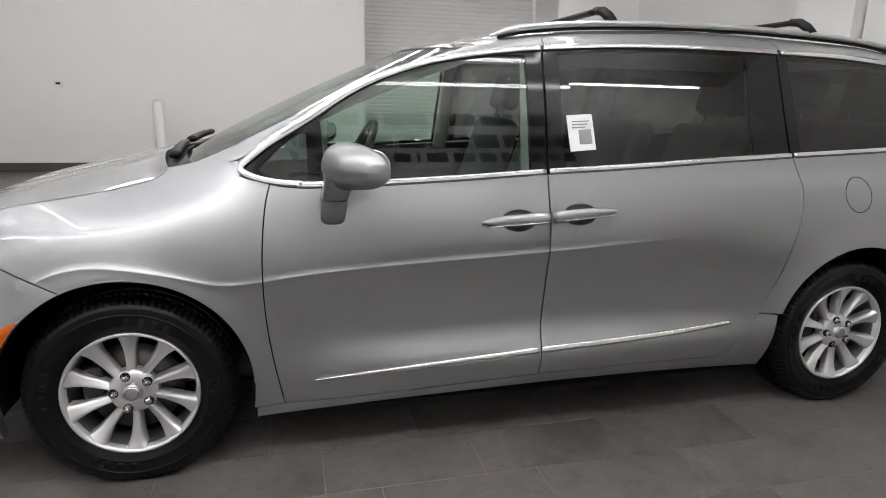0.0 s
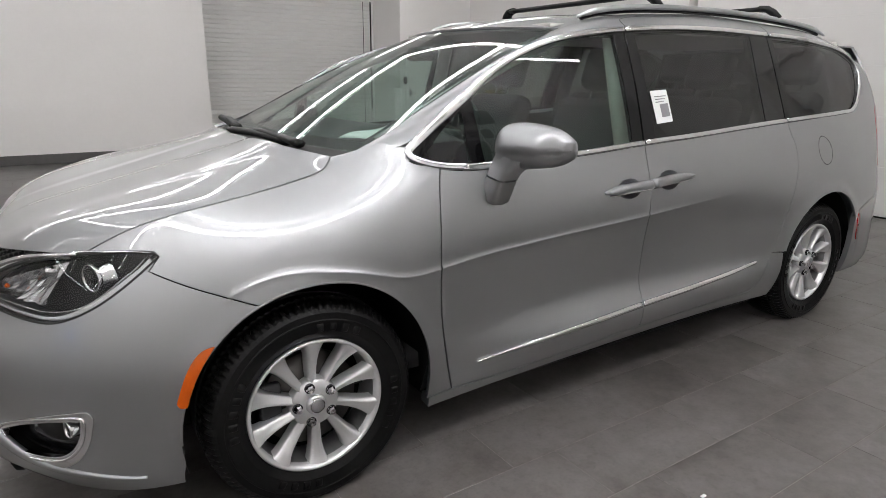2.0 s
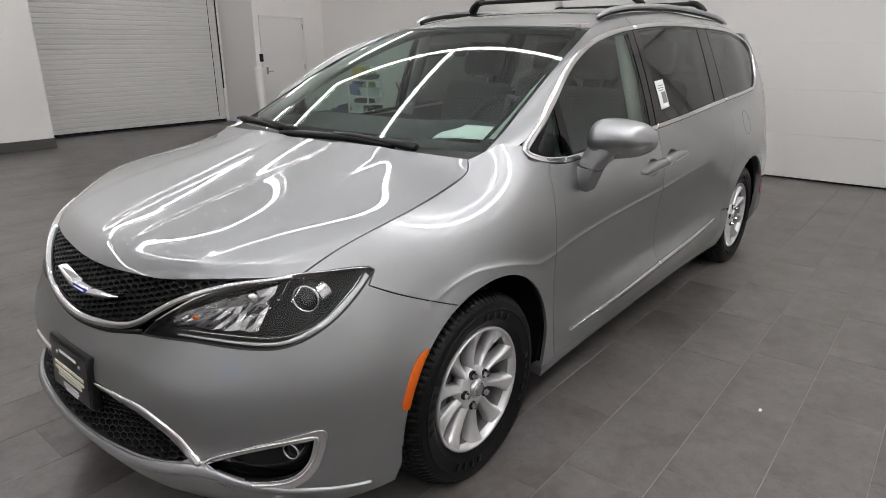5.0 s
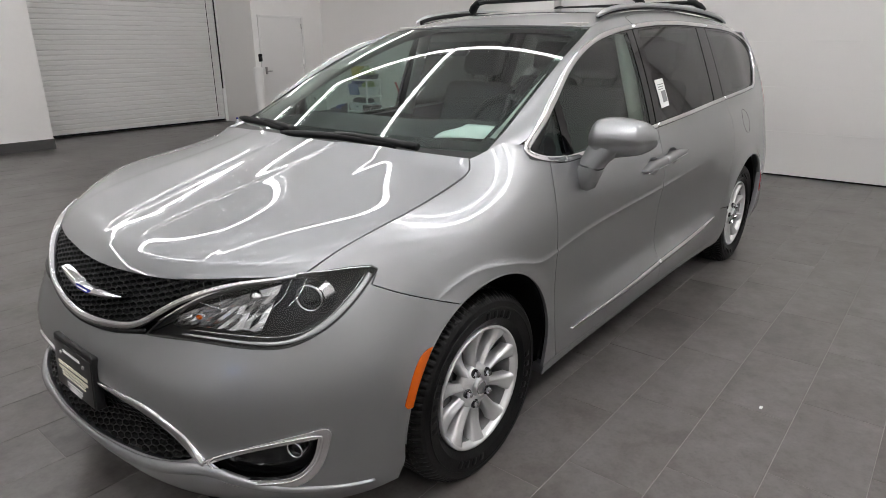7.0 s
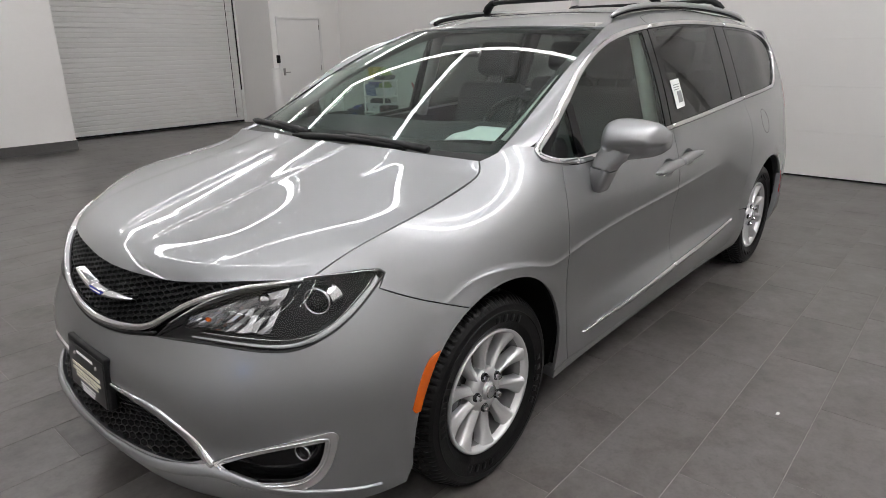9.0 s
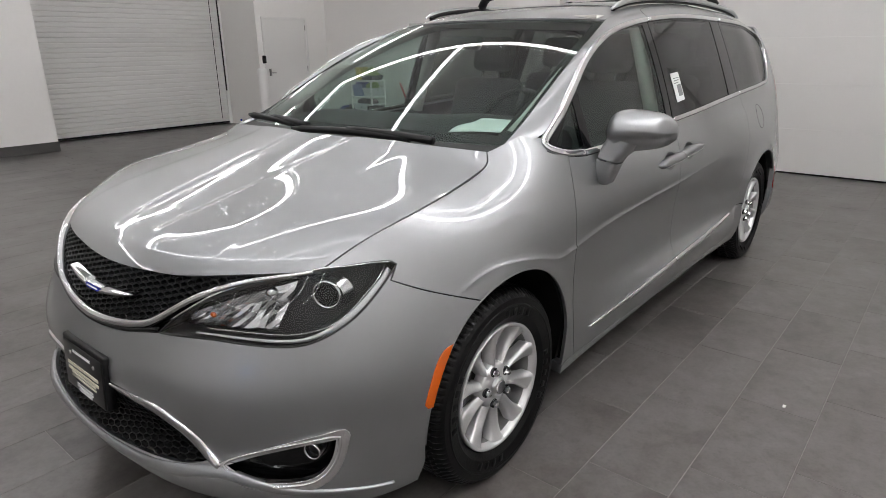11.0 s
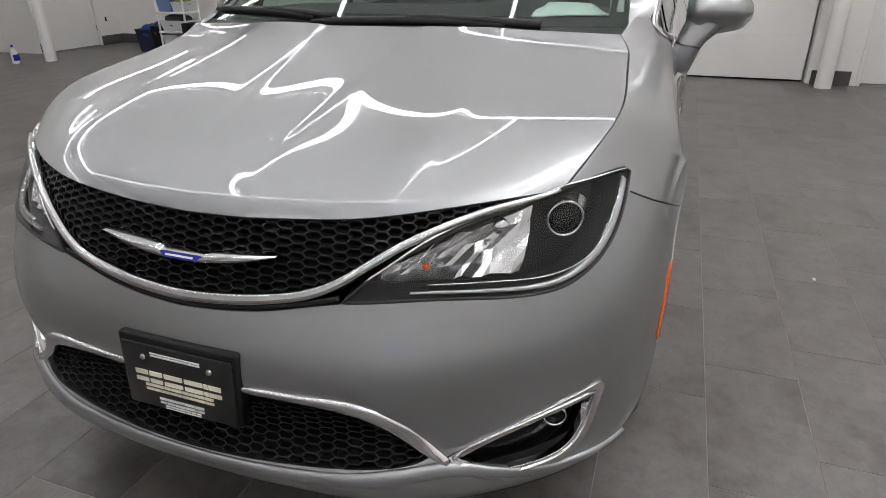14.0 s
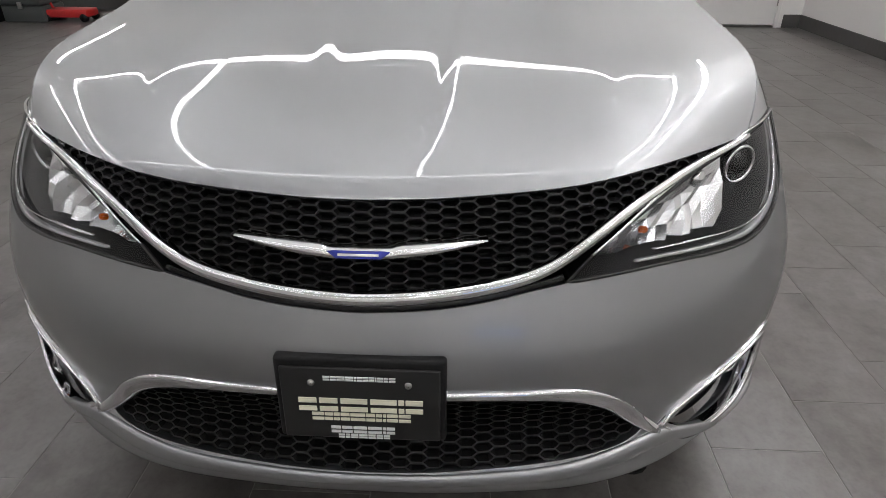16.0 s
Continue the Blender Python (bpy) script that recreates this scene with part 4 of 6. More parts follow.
def rail_skin(a, b):
    """a: along the pillar and rail; b: 0 at the window, .16 at the roof."""
    a, b = np.atleast_1d(np.array(a, float)), np.atleast_1d(np.array(b, float))
    s = (b / .16)[:, None]
    p, q = _ra(a), _rb(a)
    d = _ra(a + .01) - _ra(a - .01)
    n = np.cross(d, q - p)
    n /= np.maximum(np.linalg.norm(n, axis=1), 1e-9)[:, None]
    return p + (q - p) * s + n * .07 * np.linalg.norm(q - p, axis=1)[:, None] * 4 * s * (1 - s)


for mir in (False, True):
    grid = [(a, b) for a in np.linspace(0, _k[-1], 120) for b in np.linspace(0, .16, 12)]
    ga, gb = np.array(grid).T
    faces = [(i * 12 + j, (i + 1) * 12 + j, (i + 1) * 12 + j + 1, i * 12 + j + 1) for i in range(119) for j in range(11)]
    vv, nn = rail_skin(ga, gb), normals_of(rail_skin, np.clip(ga, .003, _k[-1] - .003), gb)
    if mir:
        vv, nn, faces = vv * (1, -1, 1), nn * (1, -1, 1), [f_[::-1] for f_ in faces]
    grown("roof_rail_panel", vv, faces, PAINT, car, normals=nn)
    ribbon("rail_seam", rail_skin, curve2([(float(np.interp(1.60, [p[0] for p in RAIL_A], _k)), .004), (float(np.interp(1.605, [p[0] for p in RAIL_A], _k)), .07), (float(np.interp(1.66, [p[0] for p in RAIL_A], _k)), .098), (float(np.interp(2.0, [p[0] for p in RAIL_A], _k)), .104), (float(np.interp(2.62, [p[0] for p in RAIL_A], _k)), .104), (float(np.interp(2.72, [p[0] for p in RAIL_A], _k)), .07), (float(np.interp(2.735, [p[0] for p in RAIL_A], _k)), .004)]), .005, .0006, SEAL, car, mirror=mir)

# windshield
_eb = np.linspace(0, 1, 8)
_we = Spline(_eb, [(.222, .780, 1.128), (.355, .768, 1.196), (.50, .752, 1.269), (.66, .735, 1.349), (.80, .716, 1.416), (.939, .698, 1.475), (1.10, .671, 1.537), (1.26, .643, 1.592)])
_wc = Spline([0, .25, .5, .75, 1], [(.098, 0, 1.128), (.352, 0, 1.262), (.606, 0, 1.388), (.862, 0, 1.506), (1.12, 0, 1.612)])


def screen(a, b):
    """a: across, -.75 to .75; b: up, 0 to .75."""
    a, b = np.atleast_1d(np.array(a, float)) / .75, np.atleast_1d(np.array(b, float)) / .75
    e, c = _we(b), _wc(b)
    s = np.abs(a)[:, None]
    p = c + (e - c) * (.95 * s ** 2 + .05 * s ** 4)
    p[:, 1] = -e[:, 1] * a
    return p


W_OUT = loop_of([(-.75, .0), (.75, 0)], [(.75, 0), (.75, .75)], [(.75, .75), (-.75, .75)], [(-.75, .75), (-.75, 0)])
windshield = panel("windshield", screen, W_OUT, WINDSHIELD, car, "clear greenish windshield", deep=0, gap=.004, step=.04, lift=.0)
frit = [(-.690, .075), (.690, .075)], [(.690, .075), (.705, .35), (.700, .718)], [(.700, .718), (.3, .734), (-.3, .734), (-.700, .718)], [(-.700, .718), (-.705, .35), (-.690, .075)]
panel("glass_border", screen, W_OUT, GLOSSBLACK, windshield, "black printed border", holes=[loop_of(*frit)], deep=0, gap=.003, step=.05, lift=-.003)
panel("toll_tag", screen, loop_of([(-.60, .655), (-.50, .662)], [(-.50, .662), (-.50, .68)], [(-.50, .68), (-.60, .673)], [(-.60, .673), (-.60, .655)]), PAPER, windshield, "small white sticker", deep=0, gap=0, lift=-.004)
mirror_bm = box(-.02, .02, -.13, .13, -.035, .035, .02, 3)
rv = part("rear_view_mirror", mirror_bm, BLACK, car)
rv.matrix_basis = pose(.98, 0, 1.50, 0, 15, 0)

# roof
_zc = Spline([1.05, 1.3, 1.7, 2.4, 3.0, 3.5, 3.85], [1.600, 1.657, 1.706, 1.742, 1.732, 1.700, 1.630])
_bs = _rb(np.linspace(0, _k[-1], 400))


def roof(y, x):
    y, x = np.atleast_1d(np.array(y, float)), np.atleast_1d(np.array(x, float))
    w, z = np.interp(x, _bs[:, 0], -_bs[:, 1]), np.interp(x, _bs[:, 0], _bs[:, 2])
    a = np.abs(y) / w
    c = _zc(x)
    return np.c_[x, y, c - (c - z) * np.minimum(a, 1.2) ** 2.4]


r_edge = [(float(-np.interp(x, _bs[:, 0], _bs[:, 1])), x) for x in np.linspace(1.275, 3.78, 40)]
front = [(y, 1.105 + .165 * (y / .645) ** 2) for y in np.linspace(-.645, .645, 24)]
roof_loop = [(-y, x) for y, x in r_edge][::-1] + front[1:-1] + r_edge + [(y, 3.80 + .05 * (1 - (y / .575) ** 2)) for y in np.linspace(.56, -.56, 14)]
panel("roof", lambda a, b: roof(-a, b), [(-y, x) for y, x in roof_loop], PAINT, car, step=.06, gap=.003, deep=.02)

# roof rails and cross bars
for mir in (False, True):
    sg = 1 if mir else -1
    pts = [(1.405, .60, 1.650), (1.47, .602, 1.672), (1.60, .604, 1.696), (1.90, .603, 1.721), (2.36, .598, 1.734), (2.80, .594, 1.729), (3.2, .588, 1.711), (3.42, .582, 1.689), (3.56, .575, 1.660)]
    sp = Spline(np.linspace(0, 1, len(pts)), pts)(np.linspace(0, 1, 60))
    v, f = tube([(x, sg * w, z) for x, w, z in sp], [.005 + .008 * min(1, 6 * min(i, 59 - i) / 59 + .15) for i in range(60)], 12, 1.0)
    rr_ = grown("roof_rail", v, f, SATIN, car, "satin silver roof rail")
    pl = [(x, sg * (w - .011), z - .013) for x, w, z in sp[4:-4]]
    v, f = tube(pl, .011, 8, 1.1)
    grown("rail_underside", v, f, BLACK, rr_, "black lower rail")
for x in (1.93, 2.97):
    bar = new("cross_bar")
    bar.parent = car
    tagged(bar, "black aerodynamic roof cross bar")
    zb = 1.783
    v, f = tube([(x, y, zb - .05 * abs(y / .57) ** 8 * 0) for y in np.linspace(-.50, .50, 20)], .026, 12, .5)
    grown("beam", v, f, BLACK, bar)
    for sg in (-1, 1):
        v, f = tube([(x + .005, sg * .485, zb + .003), (x + .01, sg * .53, zb - .002), (x + .02, sg * .565, zb - .025), (x + .03, sg * .592, zb - .058)], [.026, .028, .030, .030], 12, .7)
        grown("foot", v, f, BLACK, bar)

# hood
_hg = Spline(np.linspace(0, 1, len(HOOD_GAP)), HOOD_GAP)(np.linspace(0, 1, 200))
_he3 = skin(_hg[:, 0], _hg[:, 1])
_hl = np.r_[0, np.cumsum(np.linalg.norm(np.diff(_he3, axis=0), axis=1))]
_he = Spline(np.linspace(0, 1, 25), np.stack([np.interp(np.linspace(0, _hl[-1], 25), _hl, _he3[:, k]) for k in range(3)], 1))
LIP = [(0, .853), (.124, .855), (.273, .862), (.411, .872), (.553, .886), (.721, .8985), (.917, .907)]
_lp = Spline([p[0] for p in LIP], [p[1] for p in LIP])
_lip3 = nose(np.linspace(0, .917, 60), _lp(np.linspace(0, .917, 60)))
_lip = Spline(np.linspace(0, 1, 13), _lip3[np.linspace(0, 59, 13).round().astype(int)])
HOOD_REAR = (.065, 0, 1.156)
HOOD_CROWN, HOOD_CREASE = .062, .005


def hood(a, q):
    """a: across, -.75 (far) to .75 (near side); q: back, 0 to .75."""
    a, q = np.atleast_1d(np.array(a, float)) / .75, np.atleast_1d(np.array(q, float)) / .75
    s = np.abs(a)
    w = s[:, None]
    f3, e3 = _lip(s), _he(np.clip(q, 0, 1)) + np.maximum(q - 1, 0)[:, None] * np.array([.7, 0, .2]) + np.minimum(q, 0)[:, None] * np.array([.7, 0, .3])
    corner0, corner1 = _he(0.0), _he(1.0)
    m1 = np.array([HOOD_REAR])
    r3 = m1 + (corner1 - m1) * w ** 2.2
    r3[:, 1] = corner1[0, 1] * s
    m0 = _lip(0.0)
    mid = m0 + (m1 - m0) * q[:, None]
    t = q[:, None]
    p = (1 - t) * f3 + t * r3 + w ** 2 * (e3 - ((1 - t) * corner0 + t * corner1))
    qc = np.clip(q, 0, 1)
    crown = HOOD_CROWN * (1 - s ** 2.1) * (1 - qc) * (1 - np.exp(-qc / .075)) * 1.15 * (1 - .25 * qc)
    edge = .107 + .115 * qc
    step_ = 1 / (1 + np.exp((s - edge) / .009))
    ramp_ = np.clip((s - .2) / .32, 0, 1)
    crease = -HOOD_CREASE * step_ * np.clip((qc - .06) / .22, 0, 1) + .0035 * ramp_ * ramp_ * (3 - 2 * ramp_) / (1 + np.exp((s - .575) / .016)) * np.clip(qc / .2, 0, 1)
    crown += .0012 * np.exp(-(s / .13) ** 2) * np.clip(qc / .3, 0, 1)
    p[:, 2] += crown + crease
    p[:, 1] *= np.where(a < 0, -1, 1)
    return p


hood_out = loop_of([(-.75, .75), (-.75, 0)], [(-.75, 0), (.75, 0)], [(.75, 0), (.75, .75)], [(.75, .75), (-.75, .75)])
panel("hood", hood, hood_out, PAINT, car, step=.012, gap=.0025, deep=.02)

# cowl under the wipers
cv, cf = [], []
ys = np.linspace(-.775, .775, 40)
for y in ys:
    s = abs(y) / .775
    hx, hz = HOOD_REAR[0] + (.155 - HOOD_REAR[0]) * s ** 2.2, HOOD_REAR[2] + (1.136 - HOOD_REAR[2]) * s ** 2.2
    e = screen(np.array([-.75 * y / .778]), np.array([.035]))[0]
    cv += [(hx - .03, y, hz - .05), (hx + .01, y, hz - .022), (.5 * (hx + e[0]), y, .5 * (hz - .02 + e[2])), (e[0], y, e[2] - .004)]
cf = [(i * 4 + k, i * 4 + k + 1, (i + 1) * 4 + k + 1, (i + 1) * 4 + k) for i in range(39) for k in range(3)]
grown("cowl", cv, [c[::-1] for c in cf], BLACK, car, "black plastic cowl under the windshield")


def wiper(name, hub, tip, bend):
    w_ = new(name)
    w_.parent = car
    tagged(w_, "black windshield wiper")
    pts = [Vector(hub).lerp(Vector(tip), t) + Vector((-.01, 0, .022 + bend * math.sin(math.pi * t))) for t in np.linspace(0, 1, 14)]
    v, f = tube(pts[:9], [.022 - .0008 * i for i in range(9)], 8, .7)
    grown("arm", v, f, BLACK, w_)
    bl = [p + Vector((-.006, 0, -.010)) for p in pts[2:]]
    v, f = tube([bl[0] + (bl[0] - bl[-1]) * .0] + bl + [bl[-1] + (bl[-1] - bl[0]) * .12], [.008] + [.017] * len(bl) + [.007], 8, .9)
    grown("blade", v, f, BLACK, w_)


wiper("wiper", (.150, -.53, 1.135), (.105, .16, 1.146), .012)
wiper("wiper", (.120, .16, 1.150), (.175, .62, 1.172), .006)

# front bumper, with openings for the lower grille and fog lamps
LG_TOP = [(0, .506), (.17, .505), (.30, .503), (.41, .489), (.473, .456), (.53, .405), (.558, .378)]
LG_LOW = [(.558, .378), (.52, .366), (.42, .355), (.283, .346), (.124, .339), (0, .336)]
low_open = loop_of(list(LG_TOP), LG_LOW, [(-s, z) for s, z in LG_LOW[::-1]], [(-s, z) for s, z in LG_TOP[::-1]])
FOG_OUT = [(-1.031, .376), (-.912, .422), (-.777, .464), (-.690, .484)], [(-.690, .484), (-.662, .484), (-.652, .466)], [(-.652, .466), (-.676, .384), (-.716, .328), (-.776, .298), (-.85, .296), (-.93, .312), (-.985, .334), (-1.031, .376)]
FOG_IN = [(-1.006, .374), (-.912, .407), (-.776, .442), (-.690, .456)], [(-.690, .456), (-.708, .390), (-.754, .342), (-.833, .328), (-.928, .338), (-1.006, .374)]
fog_hole = [(u - U0, z) for u, z in loop_of(*FOG_OUT)]
fog_inner = [(u - U0, z) for u, z in loop_of(*FOG_IN)]
flip = lambda l: [(-s, z) for s, z in l][::-1]
to_s = lambda l: [(u - U0, z) for u, z in l]
UNDER_GRILLE = [(.370, .718), (.311, .708), (.229, .692), (.126, .680), (0, .674)]
half = [UNDER_GRILLE[::-1] + to_s(LAMP_LOW[::-1])[1:-1] + [(1.192, .896)], to_s(BUMPER_GAP), to_s([(-.178, .747)] + arc(*ARCH_F, 116, 188, 20)[0:] + [(-.428, .25), (-.430, .213)]), to_s([(-.430, .213), (-.56, .205), (-.71, .203), (-1.0, .212), (-1.3, .232), (-1.629, .242)])]
half_pts = [UNDER_GRILLE[::-1], to_s(LAMP_LOW[::-1]), to_s([(-.437, .903), (-.471, .866)]), half[1], half[2], half[3]]
left_l = [p for p in loop_of(*half_pts)]
i0 = min(range(len(left_l)), key=lambda i: abs(left_l[i][0]) + abs(left_l[i][1] - .674))
left_l = left_l[i0:] + left_l[:i0]
i1 = min(range(len(left_l)), key=lambda i: abs(left_l[i][0]) + abs(left_l[i][1] - .242))
left_l = left_l[:i1 + 1]
bumper_loop = left_l + [(-s, z) for s, z in left_l[::-1]][1:-1]
bumper = panel("front_bumper", nose, bumper_loop, PAINT, car, holes=[low_open, fog_hole, flip(fog_hole)], step=.022, gap=.002, deep=.03)
panel("bumper_core", deeper(nose, -.09), loop_of([(-1.15, .25), (1.15, .25)], [(1.15, .25), (1.12, .66)], [(1.12, .66), (0, .66), (-1.12, .66)], [(-1.12, .66), (-1.15, .25)]), DARK, car, step=.08, deep=0)


def honeycomb(name, f, inside_loop, cw, ch, wall_, deep, parent, mat=GRILLE):
    """A mesh of flat hexagons with thin raised walls."""
    poly = np.array(inside_loop)
    lo, hi = poly.min(0), poly.max(0)
    edges, verts, faces = set(), [], []
    for k in range(math.floor(lo[0] / (.75 * cw)) - 1, math.ceil(hi[0] / (.75 * cw)) + 2):
        for r in range(math.floor(lo[1] / ch) - 1, math.ceil(hi[1] / ch) + 2):
            cx, z = k * .75 * cw, (r + .5 * (k % 2)) * ch
            if inside2(poly, np.array([[cx, z]]))[0]:
                h = [(cx - cw * .5, z), (cx - cw * .25, z - ch * .5), (cx + cw * .25, z - ch * .5), (cx + cw * .5, z), (cx + cw * .25, z + ch * .5), (cx - cw * .25, z + ch * .5)]
                for a, b in zip(h, h[1:] + h[:1]):
                    ka, kb = (round(a[0], 4), round(a[1], 4)), (round(b[0], 4), round(b[1], 4))
                    edges.add((min(ka, kb), max(ka, kb)))
    for a, b in sorted(edges):
        a, b = np.array(a), np.array(b)
        t = (b - a) / max(np.hypot(*(b - a)), 1e-9)
        n = np.array([-t[1], t[0]]) * wall_ / 2
        q = np.array([a - n, b - n, b + n, a + n])
        topv, low = f(q[:, 0], q[:, 1], -.012), f(q[:, 0], q[:, 1], -.012 - deep)
        k = len(verts)
        verts += [*topv, *low]
        faces += [(k, k + 1, k + 2, k + 3), (k, k + 4, k + 5, k + 1), (k + 1, k + 5, k + 6, k + 2), (k + 2, k + 6, k + 7, k + 3), (k + 3, k + 7, k + 4, k)]
    return grown(name, verts, faces, mat, parent, "black honeycomb mesh", smooth=False)


LEDGE = [(0, .322), (.2, .324), (.38, .330), (.50, .343), (.60, .352), (.68, .335), (.80, .300), (.95, .280), (1.10, .268)]
ribbon("lip_ledge", nose, curve2([(-s, z) for s, z in LEDGE[:0:-1]] + LEDGE), [.006, .020, .024, .030, .034, .028, .024, .022, .024, .028, .034, .030, .024, .020, .006], .009, PAINT, bumper, "silver ledge above the chin")
# upper grille
CHROME_MID = [(0, .697), (.126, .703), (.229, .715), (.311, .733), (.375, .760), (.465, .808), (.56, .846), (.70, .881), (.80, .894), (.90, .905)]
grille = new("grille")
grille.parent = car
tagged(grille, "black honeycomb grille with chrome surround")
g_loop = loop_of([(s, z - .004) for s, z in CHROME_MID], [(.90, .903), (.721, .8985), (.553, .886), (.411, .873), (.273, .864), (.124, .858), (0, .856)], [(-s, z) for s, z in [(0, .856), (.124, .858), (.273, .864), (.411, .873), (.553, .886), (.721, .8985), (.90, .903)]], [(-s, z - .004) for s, z in CHROME_MID[::-1]])
panel("grille_back", deeper(nose, -.045), g_loop, DARK, grille, step=.04, deep=0, gap=-.02)
honeycomb("grille_mesh", nose, g_loop, .044, .0165, .0032, .016, grille)
full = [(-s, z) for s, z in CHROME_MID[:0:-1]] + CHROME_MID
ribbon("grille_surround", nose, curve2(full), [.010, .012, .016, .019, .022, .024, .025, .024, .022, .019, .016, .012, .010], .014, CHROME, grille, "chrome grille surround")
# near-black strip paints the shade below the chrome surround
ribbon("surround_shadow", nose, curve2([(-s, z) for s, z in [(0, .681), (.126, .687), (.229, .699), (.311, .715), (.372, .728)][:0:-1]] + [(0, .681), (.126, .687), (.229, .699), (.311, .715), (.372, .728)]), .013, .004, GLOSSBLACK, grille, "black strip standing in for shade under the chrome")
# winged badge as a plain shape
wing_n = 30
wv, wf = [], []
for i in range(2 * wing_n + 1):
    s = -.232 + .464 * i / (2 * wing_n)
    k = abs(s) / .232
    zt = .800 - .015 * (1 - k) if k > .30 else .7895 - .004 * min(1, (.30 - k) / .06)
    zb = .800 - .031 * (1 - k ** 2.2) - .0012
    p = nose(np.array([s, s, s, s]), np.array([zt, zt - .25 * (zt - zb), zb + .25 * (zt - zb), zb]), .0)
    q = np.array([nose(s, zz_, o)[0] for zz_, o in zip((zt, zt - .25 * (zt - zb), zb + .25 * (zt - zb), zb), (.012, .020, .020, .012))])
    wv += [nose(s, zt, -.01)[0], *q, nose(s, zb, -.01)[0]]
wf = [(i * 6 + k, (i + 1) * 6 + k, (i + 1) * 6 + k + 1, i * 6 + k + 1) for i in range(2 * wing_n) for k in range(5)]
badge = grown("wing_badge", wv, wf, CHROME, grille, "plain chrome wing badge")
panel("badge_field", deeper(nose, .0215), loop_of([(-.056, .7845), (.056, .7845)], [(.056, .7845), (.040, .7735)], [(.040, .7735), (-.040, .7735)], [(-.040, .7735), (-.056, .7845)]), BLUE, badge, "small blue badge field", gap=0, deep=.004, step=.02)
ribbon("badge_bar", deeper(nose, .022), [(-.036, .779), (.036, .779)], .004, .001, WHITEINK, badge)

# lower grille
lower = new("lower_grille")
lower.parent = car
panel("grille_back", deeper(nose, -.06), low_open, DARK, lower, step=.05, deep=0, gap=-.02)
honeycomb("grille_mesh", nose, [(s * 1, z) for s, z in low_open], .044, .0165, .0030, .016, lower)
LC = [(0, .516), (.168, .515), (.298, .513), (.40, .505), (.455, .482), (.50, .448), (.55, .404), (.60, .364)]
ribbon("lower_chrome", nose, curve2([(-s, z) for s, z in LC[:0:-1]] + LC), [.020, .040, .036, .022, .018, .017, .017, .018, .022, .036, .040, .020], .008, CHROME, lower, "chrome strip over the lower grille")
# fog lamps
for mir in (False, True):
    bez = panel("fog_bezel", deeper(nose, .004), fog_hole, CHROME, car, "chrome fog lamp bezel", holes=[fog_inner], step=.02, gap=.0, deep=.02, mirror=mir)
    ring_ = np.array(inset2(fog_inner if area2(fog_inner) > 0 else fog_inner[::-1], -.011))
    ribbon("bezel_rim", deeper(nose, .004), [tuple(p) for p in ring_], .009, .004, CHROME, bez, closed=True, mirror=mir)
    panel("fog_recess", deeper(nose, -.05), fog_inner, GLOSSBLACK, bez, "black fog lamp recess", step=.03, gap=-.015, deep=0, mirror=mir)
    c = nose(u_front(.80) - U0, .404, -.025)[0]
    if mir:
        c = c * (1, -1, 1)
    lampv, lampf = turned([(.0225, .012), (.0225, .0), (.0245, -.006), (.0265, .0), (.027, .05)], 32)
    o = grown("fog_lamp", lampv, lampf, CHROME, bez, "chrome-ringed round fog lamp")
    o.matrix_basis = pose(*c, 0, 0, -72)
    if mir:
        o.matrix_basis = pose(*c, 0, 0, 180 + 72)
    lv, lf = turned([(.001, -.004), (.012, -.002), (.0225, .004)], 32)
    g = grown("fog_glass", lv, lf, GLOSSBLACK, o, "dark fog lamp glass")

